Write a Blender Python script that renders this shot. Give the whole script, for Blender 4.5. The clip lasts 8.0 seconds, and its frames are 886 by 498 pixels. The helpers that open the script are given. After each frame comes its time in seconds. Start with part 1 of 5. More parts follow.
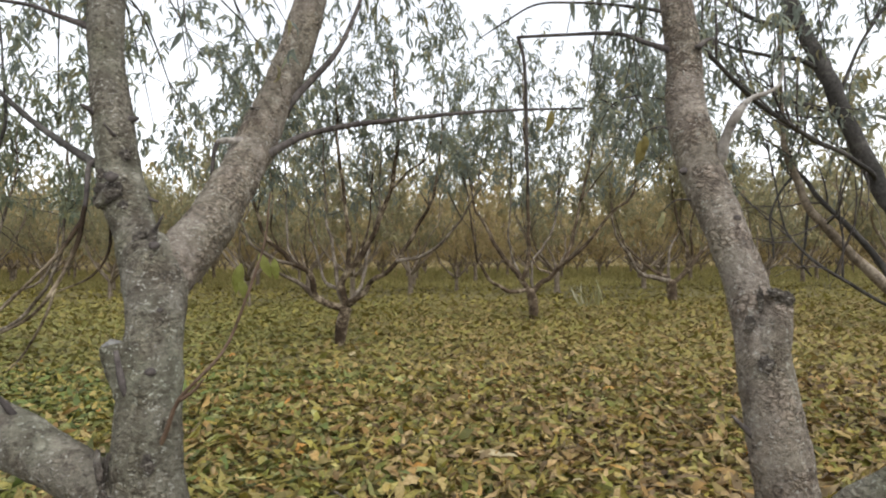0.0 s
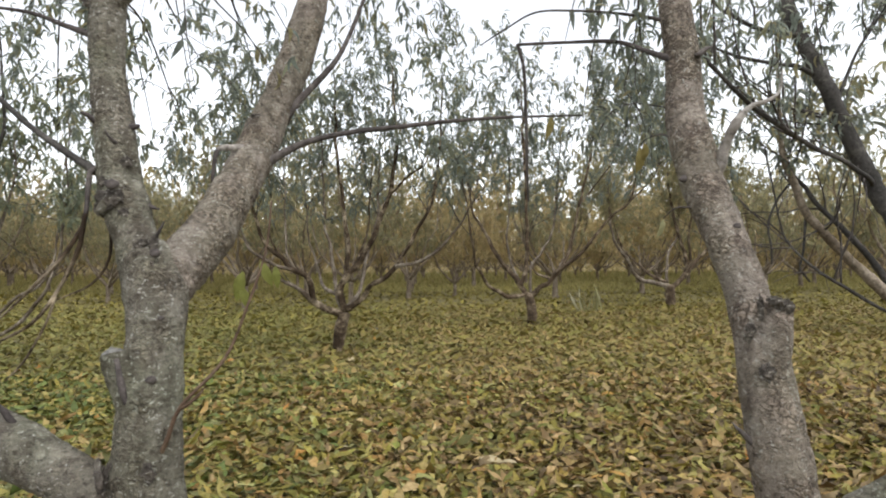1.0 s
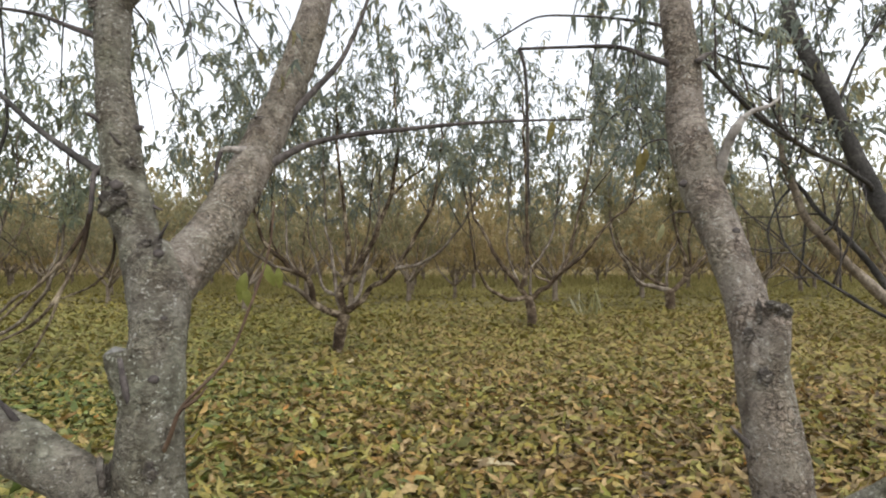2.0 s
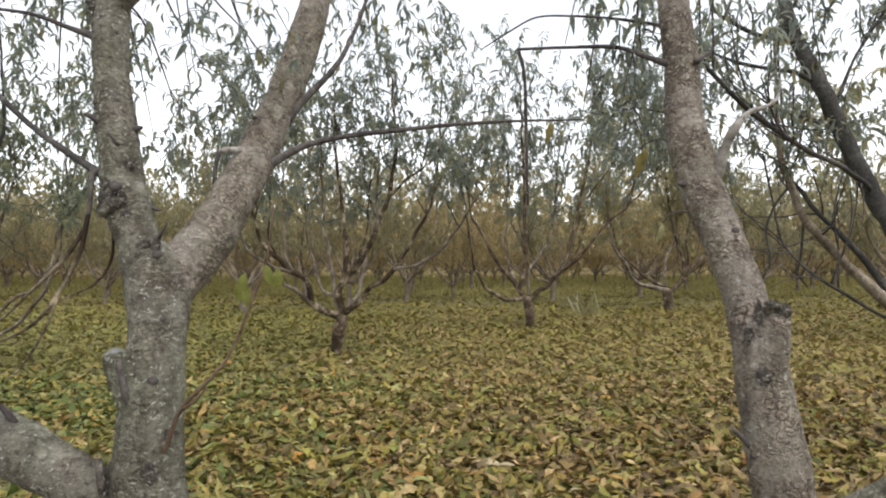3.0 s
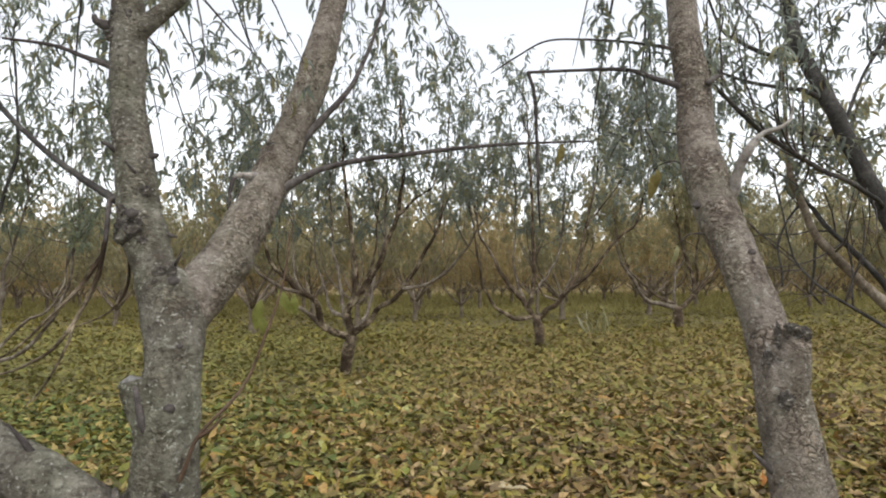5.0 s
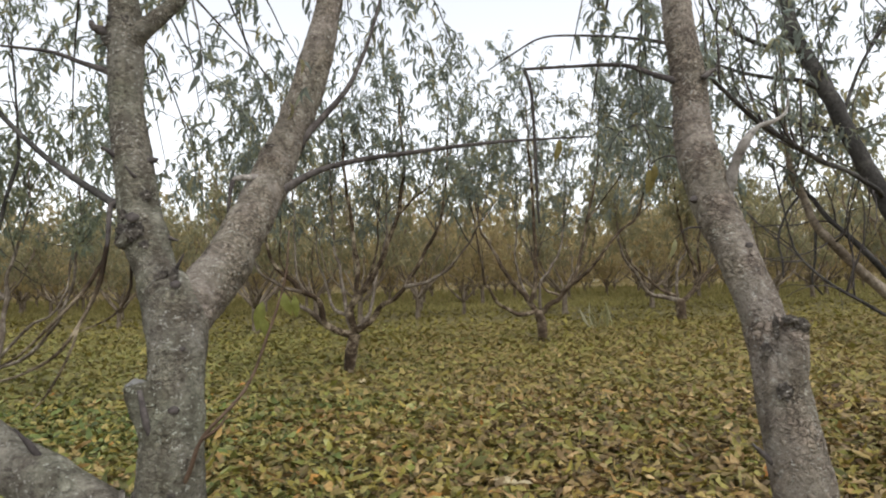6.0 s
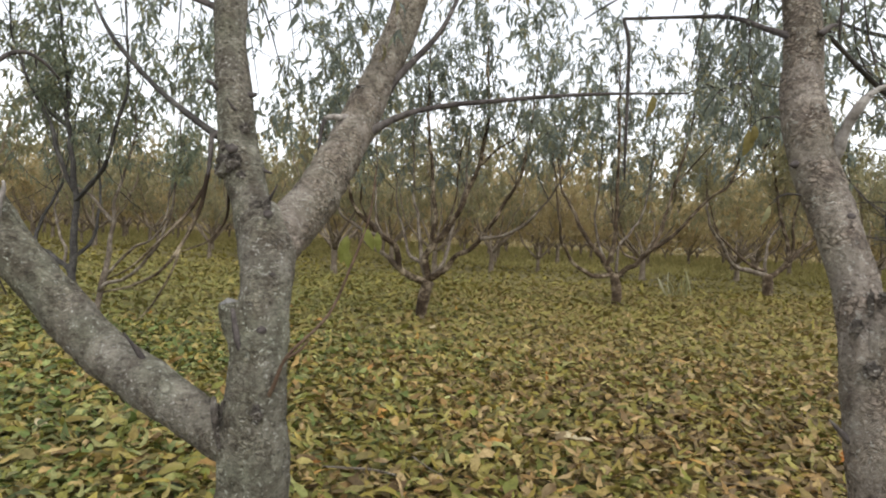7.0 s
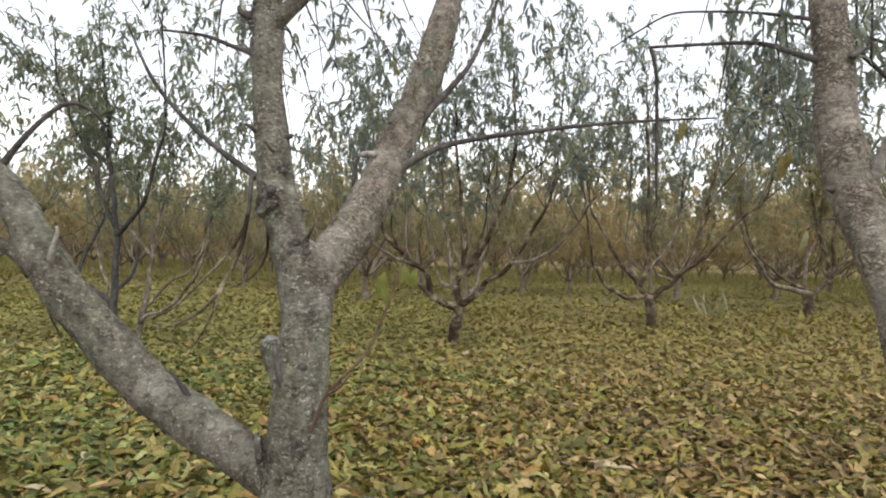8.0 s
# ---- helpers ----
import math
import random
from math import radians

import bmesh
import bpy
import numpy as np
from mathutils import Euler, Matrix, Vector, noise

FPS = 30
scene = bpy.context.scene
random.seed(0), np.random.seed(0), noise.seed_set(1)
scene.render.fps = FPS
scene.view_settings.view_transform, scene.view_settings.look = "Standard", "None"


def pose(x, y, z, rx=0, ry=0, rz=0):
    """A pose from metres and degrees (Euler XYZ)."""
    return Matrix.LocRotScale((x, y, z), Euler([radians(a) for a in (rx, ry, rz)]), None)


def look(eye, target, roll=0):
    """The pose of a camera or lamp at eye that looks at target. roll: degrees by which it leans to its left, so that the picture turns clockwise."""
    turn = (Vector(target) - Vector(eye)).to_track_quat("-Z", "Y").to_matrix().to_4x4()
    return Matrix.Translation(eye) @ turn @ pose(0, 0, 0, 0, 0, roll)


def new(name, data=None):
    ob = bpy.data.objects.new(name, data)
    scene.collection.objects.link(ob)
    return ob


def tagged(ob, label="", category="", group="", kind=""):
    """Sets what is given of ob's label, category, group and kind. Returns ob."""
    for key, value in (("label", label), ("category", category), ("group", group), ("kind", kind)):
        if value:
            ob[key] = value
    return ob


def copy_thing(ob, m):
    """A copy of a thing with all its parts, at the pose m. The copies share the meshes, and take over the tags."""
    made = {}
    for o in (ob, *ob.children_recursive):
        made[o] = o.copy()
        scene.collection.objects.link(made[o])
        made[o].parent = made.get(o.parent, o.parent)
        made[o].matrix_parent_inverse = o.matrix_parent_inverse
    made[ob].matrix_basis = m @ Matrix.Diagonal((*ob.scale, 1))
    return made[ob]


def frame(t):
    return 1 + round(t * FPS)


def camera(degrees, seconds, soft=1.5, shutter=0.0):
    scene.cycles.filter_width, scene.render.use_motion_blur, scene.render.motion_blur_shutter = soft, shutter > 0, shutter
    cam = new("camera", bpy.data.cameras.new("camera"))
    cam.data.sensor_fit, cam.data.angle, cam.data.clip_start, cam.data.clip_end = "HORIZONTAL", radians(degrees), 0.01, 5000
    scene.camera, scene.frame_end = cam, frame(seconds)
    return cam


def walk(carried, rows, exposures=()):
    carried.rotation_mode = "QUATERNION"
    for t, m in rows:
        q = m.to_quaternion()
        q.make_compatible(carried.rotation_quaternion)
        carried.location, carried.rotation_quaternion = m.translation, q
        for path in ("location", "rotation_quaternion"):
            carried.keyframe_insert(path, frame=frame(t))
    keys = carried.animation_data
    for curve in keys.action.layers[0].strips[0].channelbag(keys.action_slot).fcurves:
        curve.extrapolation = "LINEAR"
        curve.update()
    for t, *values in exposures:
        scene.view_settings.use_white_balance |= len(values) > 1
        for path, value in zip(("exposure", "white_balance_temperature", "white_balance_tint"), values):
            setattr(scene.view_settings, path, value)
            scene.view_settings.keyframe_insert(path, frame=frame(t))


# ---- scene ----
cam = camera(71.6, 8.0, soft=2.0)
PATH = [
    (0, (-0.003, 0.218, 1.132), (-0.003, 2.218, 1.17), -0.3),
    (0.2, (0.000, 0.218, 1.136), (0.016, 2.217, 1.179), -0.6),
    (0.5, (-0.003, 0.211, 1.141), (-0.001, 2.21, 1.198), -0.4),
    (0.8, (-0.008, 0.215, 1.141), (-0.008, 2.214, 1.198), -0.4),
    (1, (-0.009, 0.216, 1.139), (-0.003, 2.215, 1.192), -0.3),
    (1.2, (-0.014, 0.216, 1.138), (-0.011, 2.215, 1.195), -0.2),
    (1.5, (-0.018, 0.215, 1.138), (-0.011, 2.215, 1.193), 0.0),
    (1.7, (-0.012, 0.21, 1.138), (-0.008, 2.209, 1.195), 0.2),
    (2.8, (-0.011, 0.202, 1.142), (0.001, 2.201, 1.208), -0.3),
    (3, (-0.015, 0.206, 1.138), (-0.003, 2.205, 1.201), -0.0),
    (3.3, (-0.021, 0.210, 1.135), (0.000, 2.209, 1.206), 0.2),
    (3.5, (-0.024, 0.212, 1.135), (-0.005, 2.21, 1.206), 0.2),
    (3.8, (-0.029, 0.214, 1.137), (-0.013, 2.213, 1.215), -0.1),
    (4, (-0.03, 0.212, 1.139), (-0.02, 2.209, 1.235), -0.4),
    (4.2, (-0.030, 0.211, 1.142), (-0.027, 2.208, 1.250), -0.7),
    (4.5, (-0.033, 0.204, 1.147), (-0.036, 2.201, 1.254), -0.6),
    (4.7, (-0.032, 0.206, 1.15), (-0.042, 2.203, 1.263), -0.4),
    (5.8, (-0.033, 0.205, 1.154), (-0.052, 2.201, 1.285), -0.8),
    (6, (-0.025, 0.196, 1.156), (-0.043, 2.193, 1.268), -1.5),
    (6.2, (-0.019, 0.193, 1.158), (-0.103, 2.189, 1.249), -1.6),
    (6.3, (-0.019, 0.188, 1.151), (-0.153, 2.183, 1.204), -0.3),
    (6.5, (-0.014, 0.188, 1.149), (-0.165, 2.183, 1.166), -0.1),
    (6.7, (-0.029, 0.179, 1.140), (-0.252, 2.166, 1.113), 1.9),
    (6.8, (-0.036, 0.175, 1.138), (-0.283, 2.159, 1.102), 2.6),
    (7, (-0.032, 0.175, 1.138), (-0.294, 2.157, 1.096), 2.9),
    (7.2, (-0.027, 0.190, 1.138), (-0.290, 2.172, 1.107), 2.8),
    (7.3, (-0.038, 0.183, 1.143), (-0.295, 2.166, 1.123), 2.6),
    (7.5, (-0.039, 0.181, 1.151), (-0.293, 2.165, 1.156), 1.9),
    (7.7, (-0.035, 0.156, 1.167), (-0.280, 2.140, 1.228), 2.3),
    (7.8, (-0.037, 0.160, 1.162), (-0.336, 2.137, 1.213), 1.4),
    (8, (-0.042, 0.152, 1.162), (-0.402, 2.119, 1.194), 1.5),
]
walk(cam, [(t, look(eye, to, roll)) for t, eye, to, roll in PATH], [(0.0, 1.25), (3.5, 1.24), (4.5, 1.15), (6.0, 1.08), (6.5, 1.12), (7.0, 1.21), (7.5, 1.32), (8.0, 1.26)])

# ---- sky, sun ----
world = bpy.data.worlds.new("overcast_sky")
scene.world = world
world.use_nodes = True
wn, wl = world.node_tree.nodes, world.node_tree.links
sky = wn.new("ShaderNodeTexSky")
sky.sky_type = "NISHITA"
sky.sun_disc = False
sky.sun_elevation = radians(65)
sky.sun_rotation = radians(150)
sky.air_density, sky.dust_density, sky.ozone_density = 1.0, 1.5, 1.0
haze = wn.new("ShaderNodeHueSaturation")
haze.inputs["Saturation"].default_value = 0.22
wl.new(sky.outputs[0], haze.inputs["Color"])
wl.new(haze.outputs[0], wn["Background"].inputs["Color"])
wn["Background"].inputs["Strength"].default_value = 0.15
sun = new("sun", bpy.data.lights.new("sun", "SUN"))
sun.data.energy, sun.data.angle, sun.data.color = 0.6, radians(60), (1.0, 0.97, 0.92)
sun.matrix_world = look((0, 0, 10), (0 - 10 * math.cos(radians(65)) * math.sin(radians(150)), -10 * math.cos(radians(65)) * math.cos(radians(150)), 10 - 10 * math.sin(radians(65))))


# ---- materials ----
def nodes_of(name):
    m = bpy.data.materials.new(name)
    m.use_nodes = True
    return m, m.node_tree.nodes, m.node_tree.links, m.node_tree.nodes["Principled BSDF"]


def ramp_node(n, stops):
    r = n.new("ShaderNodeValToRGB")
    el = r.color_ramp.elements
    while len(el) < len(stops):
        el.new(0.5)
    for e, (p, c) in zip(el, stops):
        e.position, e.color = p, (*c, 1)
    return r


def noise_node(n, l, vec, scale, detail=4.0, rough=0.6):
    t = n.new("ShaderNodeTexNoise")
    t.inputs["Scale"].default_value, t.inputs["Detail"].default_value, t.inputs["Roughness"].default_value = scale, detail, rough
    l.new(vec, t.inputs["Vector"])
    return t


def mix_node(n, l, fac, a, b, mode="MIX"):
    m = n.new("ShaderNodeMix")
    m.data_type, m.blend_type = "RGBA", mode
    for sock, v in ((0, fac), (6, a), (7, b)):
        if isinstance(v, (int, float)):
            m.inputs[sock].default_value = v
        elif isinstance(v, tuple):
            m.inputs[sock].default_value = (*v, 1)
        else:
            l.new(v, m.inputs[sock])
    return m.outputs[2]


def marks(n, l, vec, scale, share, edge, soft):
    """Scattered small marks: 1 on some of the cells of a warped grid, 0 between them."""
    mp = n.new("ShaderNodeMapping")
    mp.inputs["Scale"].default_value = scale
    l.new(vec, mp.inputs[0])
    vo = n.new("ShaderNodeTexVoronoi")
    vo.inputs["Scale"].default_value = 1.0
    l.new(mp.outputs[0], vo.inputs["Vector"])
    near = ramp_node(n, [(edge, (1, 1, 1)), (edge + soft, (0, 0, 0))])
    l.new(vo.outputs["Distance"], near.inputs[0])
    sep = n.new("ShaderNodeSeparateColor")
    l.new(vo.outputs["Color"], sep.inputs[0])
    some = ramp_node(n, [(share, (1, 1, 1)), (share + 0.08, (0, 0, 0))])
    l.new(sep.outputs[0], some.inputs[0])
    return mix_node(n, l, 1.0, near.outputs[0], some.outputs[0], "MULTIPLY")


def bark(name, dark, mid, pale, speck=0.0, bump=0.35, stretch=1.0, plates=0.7, lichen=(0.8, 1.0, 0.78)):
    """Bark: broad blotches and grain; on near stems also peeling plates, pale flecks, dark cross marks and lichen."""
    m, n, l, p = nodes_of(name)
    tc = n.new("ShaderNodeTexCoord")
    big = noise_node(n, l, tc.outputs["Object"], 13 if speck else 6, 6, 0.68)
    base = ramp_node(n, [(0.34, dark), (0.5, mid), (0.66, pale)])
    l.new(big.outputs[0], base.inputs[0])
    mp = n.new("ShaderNodeMapping")
    grain = 40 if speck else 30
    mp.inputs["Scale"].default_value = (grain, grain, grain * stretch)
    l.new(tc.outputs["Object"], mp.inputs[0])
    fine = noise_node(n, l, mp.outputs[0], 1.6, 7, 0.75)
    low, top = (0.32, 1.6) if speck else (0.34, 1.65)
    fr = ramp_node(n, [(0.33, (low, low * 0.97, low * 0.94)), (0.46, (0.92, 0.91, 0.9)), (0.56, (1.05, 1.05, 1.04)), (0.7, (top, top * 0.99, top * 0.96))])
    l.new(fine.outputs[0], fr.inputs[0])
    col = mix_node(n, l, 0.9, base.outputs[0], fr.outputs[0], "MULTIPLY")
    height = fine.outputs[0]
    if speck:
        warp = noise_node(n, l, tc.outputs["Object"], 30, 4, 0.65)
        bent = mix_node(n, l, 0.05, tc.outputs["Object"], warp.outputs["Color"], "ADD")
        # long soft streaks up the stem
        mps = n.new("ShaderNodeMapping")
        mps.inputs["Scale"].default_value = (26, 26, 5)
        l.new(bent, mps.inputs[0])
        streak = noise_node(n, l, mps.outputs[0], 1.0, 4, 0.6)
        sr = ramp_node(n, [(0.36, (0.66, 0.64, 0.62)), (0.52, (1, 1, 1)), (0.68, (1.22, 1.22, 1.2))])
        l.new(streak.outputs[0], sr.inputs[0])
        col = mix_node(n, l, 0.85, col, sr.outputs[0], "MULTIPLY")
        # peeling plates in places
        mp3 = n.new("ShaderNodeMapping")
        mp3.inputs["Scale"].default_value = (55, 55, 70)
        l.new(bent, mp3.inputs[0])
        pl = n.new("ShaderNodeTexVoronoi")
        pl.feature = "DISTANCE_TO_EDGE"
        pl.inputs["Scale"].default_value = 1.0
        l.new(mp3.outputs[0], pl.inputs["Vector"])
        cr = ramp_node(n, [(0.0, (0.42, 0.4, 0.38)), (0.12, (0.9, 0.88, 0.87)), (0.35, (1.2, 1.2, 1.19))])
        l.new(pl.outputs["Distance"], cr.inputs[0])
        where = noise_node(n, l, tc.outputs["Object"], 7, 5, 0.65)
        wr = ramp_node(n, [(0.44, (0.02, 0.02, 0.02)), (0.58, (plates, plates, plates))])
        l.new(where.outputs[0], wr.inputs[0])
        scaly = mix_node(n, l, 1.0, mix_node(n, l, 1.0, col, cr.outputs[0], "MULTIPLY"), (0.97, 0.92, 0.88), "MULTIPLY")
        col = mix_node(n, l, wr.outputs[0], col, scaly)
        ht = n.new("ShaderNodeMix")
        ht.data_type = "FLOAT"
        l.new(wr.outputs[0], ht.inputs[0])
        l.new(fine.outputs[0], ht.inputs[2])
        l.new(cr.outputs[0], ht.inputs[3])
        swell = noise_node(n, l, mps.outputs[0], 1.7, 3, 0.55)
        rise = n.new("ShaderNodeMath")
        rise.operation = "MULTIPLY_ADD"
        l.new(swell.outputs[0], rise.inputs[0])
        rise.inputs[1].default_value = 1.4
        l.new(ht.outputs[0], rise.inputs[2])
        height = rise.outputs[0]
        # pale flecks, thick in patches, and dark cross marks
        patch = noise_node(n, l, tc.outputs["Object"], 12, 3, 0.6)
        pr = ramp_node(n, [(0.36, (speck * 0.3, speck * 0.3, speck * 0.3)), (0.54, (speck, speck, speck))])
        l.new(patch.outputs[0], pr.inputs[0])
        fleck = marks(n, l, bent, (72, 72, 130), 0.46, 0.14, 0.26)
        col = mix_node(n, l, mix_node(n, l, 1.0, fleck, pr.outputs[0], "MULTIPLY"), col, (0.5, 0.485, 0.435))
        dash = marks(n, l, bent, (36, 36, 90), 0.24, 0.22, 0.24)
        col = mix_node(n, l, mix_node(n, l, 1.0, dash, (0.75, 0.75, 0.75), "MULTIPLY"), col, mix_node(n, l, 1.0, col, (0.4, 0.37, 0.36), "MULTIPLY"))
        blotch = noise_node(n, l, tc.outputs["Object"], 15, 5, 0.7)
        br = ramp_node(n, [(0.3, (0.36, 0.34, 0.33)), (0.42, (1, 1, 1))])
        l.new(blotch.outputs[0], br.inputs[0])
        col = mix_node(n, l, 0.75, col, br.outputs[0], "MULTIPLY")
        moss = noise_node(n, l, tc.outputs["Object"], 4, 3, 0.6)
        mr = ramp_node(n, [(0.42, (0.05, 0.05, 0.05)), (0.6, (0.75, 0.75, 0.75))])
        l.new(moss.outputs[0], mr.inputs[0])
        col = mix_node(n, l, mr.outputs[0], col, mix_node(n, l, 1.0, col, lichen, "MULTIPLY"))
    l.new(col, p.inputs["Base Color"])
    p.inputs["Roughness"].default_value = 0.9
    p.inputs["Specular IOR Level"].default_value = 0.2
    b = n.new("ShaderNodeBump")
    b.inputs["Strength"].default_value, b.inputs["Distance"].default_value = bump, 0.013 if speck else 0.012
    l.new(height, b.inputs["Height"])
    l.new(b.outputs[0], p.inputs["Normal"])
    return m


def leaf_material(name, stops, translucent=0.35, patches=None, patch_scale=0.6, drift=0.0, contrast=0.9, single=False):
    m, n, l, p = nodes_of(name)
    geo = n.new("ShaderNodeNewGeometry")
    r = ramp_node(n, stops)
    r.color_ramp.interpolation = "LINEAR"
    tc = n.new("ShaderNodeTexCoord")
    own = n.new("ShaderNodeObjectInfo").outputs["Random"] if single else geo.outputs["Random Per Island"]
    pick = own
    if patches:
        mpp = n.new("ShaderNodeMapping")
        mpp.inputs["Scale"].default_value = (0.6, 1.5, 1.0)
        l.new(tc.outputs["Object"], mpp.inputs[0])
        big = noise_node(n, l, mpp.outputs[0], patch_scale, 4, 0.6)
        sh = n.new("ShaderNodeMath")
        sh.operation = "MULTIPLY_ADD"
        l.new(big.outputs[0], sh.inputs[0])
        sh.inputs[1].default_value, sh.inputs[2].default_value = patches, 0.12 - patches * 0.5
        sep = n.new("ShaderNodeSeparateXYZ")
        l.new(tc.outputs["Object"], sep.inputs[0])
        lim = n.new("ShaderNodeClamp")
        lim.inputs["Min"].default_value, lim.inputs["Max"].default_value = -3.0, 0.6
        l.new(sep.outputs[0], lim.inputs["Value"])
        # Greens the leaves leftward: real weeds, and in part a painted flare tint.
        dr = n.new("ShaderNodeMath")
        dr.operation = "MULTIPLY_ADD"
        l.new(lim.outputs[0], dr.inputs[0])
        dr.inputs[1].default_value = -drift
        l.new(sh.outputs[0], dr.inputs[2])
        sq = n.new("ShaderNodeMath")
        sq.operation = "MULTIPLY"
        l.new(pick, sq.inputs[0])
        sq.inputs[1].default_value = 0.78
        pick, sh = sq.outputs[0], dr
        ad = n.new("ShaderNodeMath")
        ad.operation, ad.use_clamp = "ADD", True
        l.new(pick, ad.inputs[0])
        l.new(sh.outputs[0], ad.inputs[1])
        pick = ad.outputs[0]
    l.new(pick, r.inputs[0])
    blot = noise_node(n, l, tc.outputs["Object"], 60, 3, 0.6)
    br = ramp_node(n, [(0.35, (0.6, 0.57, 0.5)), (0.6, (1.1, 1.1, 1.1))])
    l.new(blot.outputs[0], br.inputs[0])
    col = mix_node(n, l, 0.7, r.outputs[0], br.outputs[0], "MULTIPLY")
    if patches:
        # each leaf its own tone, and heaps of withered grey-brown leaves
        tone = n.new("ShaderNodeTexWhiteNoise")
        tone.noise_dimensions = "1D"
        l.new(own, tone.inputs["W"])
        tn = ramp_node(n, [(0.0, (0.36, 0.35, 0.32)), (0.4, (0.9, 0.9, 0.84)), (0.8, (1.15, 1.15, 1.05)), (1.0, (1.65, 1.62, 1.6))])
        l.new(tone.outputs["Value"], tn.inputs[0])
        col = mix_node(n, l, contrast, col, tn.outputs[0], "MULTIPLY")
        heap = noise_node(n, l, mpp.outputs[0], 1.5, 4, 0.65)
        hr = ramp_node(n, [(0.44, (0, 0, 0)), (0.62, (0.85, 0.85, 0.85))])
        l.new(heap.outputs[0], hr.inputs[0])
        col = mix_node(n, l, hr.outputs[0], col, mix_node(n, l, 1.0, col, (0.9, 0.82, 0.78), "MULTIPLY"))
    l.new(col, p.inputs["Base Color"])
    p.inputs["Roughness"].default_value = 0.6
    p.inputs["Specular IOR Level"].default_value = 0.3
    tr = n.new("ShaderNodeBsdfTranslucent")
    l.new(col, tr.inputs["Color"])
    mx = n.new("ShaderNodeMixShader")
    mx.inputs[0].default_value = translucent
    l.new(p.outputs[0], mx.inputs[1])
    l.new(tr.outputs[0], mx.inputs[2])
    l.new(mx.outputs[0], n["Material Output"].inputs[0])
    return m


BARK_GREY = bark("bark_grey", (0.116, 0.1, 0.079), (0.184, 0.168, 0.137), (0.27, 0.252, 0.21), 0.75, 1.0, 1.8, 0.6, (0.92, 1.01, 0.9))
BARK_BROWN = bark("bark_brown", (0.188, 0.158, 0.132), (0.246, 0.211, 0.178), (0.312, 0.274, 0.234), 0.65, 1.0, 1.3, 0.75, (0.95, 1.0, 0.92))
BARK_DARK = bark("bark_dark", (0.03, 0.028, 0.025), (0.052, 0.048, 0.044), (0.095, 0.088, 0.08))
# Next two: strong pale patches stand in for sky-lit limb tops.
BARK_ORCHARD = bark("bark_orchard", (0.02, 0.012, 0.007), (0.058, 0.04, 0.024), (0.36, 0.295, 0.21), 0, 0.8)
BARK_WARM = bark("bark_warm_brown", (0.03, 0.02, 0.012), (0.085, 0.06, 0.038), (0.3, 0.245, 0.175), 0, 0.8)
# Paler copy of the orchard bark, for limbs that catch the light.
BARK_LIT = bark("bark_lit_pale", (0.07, 0.052, 0.036), (0.14, 0.113, 0.086), (0.32, 0.275, 0.222), 0, 0.8)
# Lightened in colour for haze on far rows, and for one lit near limb.
BARK_LIGHTENED = bark("bark_lightened", (0.1, 0.078, 0.056), (0.18, 0.145, 0.107), (0.31, 0.262, 0.205))
BARK_SCAB_SHADE = bark("bark_scab_shade", (0.04, 0.034, 0.029), (0.1, 0.088, 0.076), (0.26, 0.24, 0.21), 0.6, 1.0, 1.0, 0.7, (1.0, 1.0, 1.0))
BARK_PALE = bark("bark_pale", (0.17, 0.15, 0.132), (0.26, 0.235, 0.21), (0.37, 0.35, 0.32))
WOOD_CUT = bark("weathered_cut_wood", (0.06, 0.055, 0.05), (0.13, 0.125, 0.115), (0.22, 0.215, 0.2))
TWIG_DARK = bark("twig_dark", (0.045, 0.039, 0.037), (0.075, 0.064, 0.06), (0.12, 0.105, 0.096))
TWIG_BROWN = bark("twig_brown", (0.065, 0.04, 0.027), (0.115, 0.076, 0.052), (0.17, 0.12, 0.085))
# Red-brown twigs, lightened in colour to give the far band its haze.
TWIG_RED = bark("twig_red_brown", (0.195, 0.143, 0.096), (0.295, 0.225, 0.153), (0.39, 0.31, 0.218))
# Dull green raised in colour to stand in for veiling glare from the sky.
LEAF_GREEN = leaf_material("leaf_dull_green", [(0.0, (0.175, 0.203, 0.18)), (0.5, (0.22, 0.248, 0.207)), (0.85, (0.265, 0.28, 0.19)), (1.0, (0.31, 0.275, 0.15))], 0.77)
LEAF_LIGHT = leaf_material("leaf_light_green", [(0.0, (0.175, 0.205, 0.155)), (0.5, (0.225, 0.255, 0.185)), (0.85, (0.28, 0.295, 0.185)), (1.0, (0.32, 0.295, 0.16))], 0.78)
# Next two: far foliage lightened in colour to stand in for haze.
LEAF_OLIVE_HAZY = leaf_material("leaf_olive_hazy", [(0.0, (0.315, 0.264, 0.142)), (0.45, (0.42, 0.352, 0.175)), (0.8, (0.5, 0.4, 0.205)), (1.0, (0.53, 0.405, 0.225))], 0.76)
LEAF_DULL = leaf_material("leaf_dull_olive", [(0.0, (0.24, 0.236, 0.15)), (0.5, (0.315, 0.3, 0.18)), (1.0, (0.42, 0.365, 0.195))], 0.77)
LEAF_YELLOW = leaf_material("leaf_yellow", [(0.0, (0.23, 0.19, 0.07)), (1.0, (0.28, 0.235, 0.09))], 0.45)
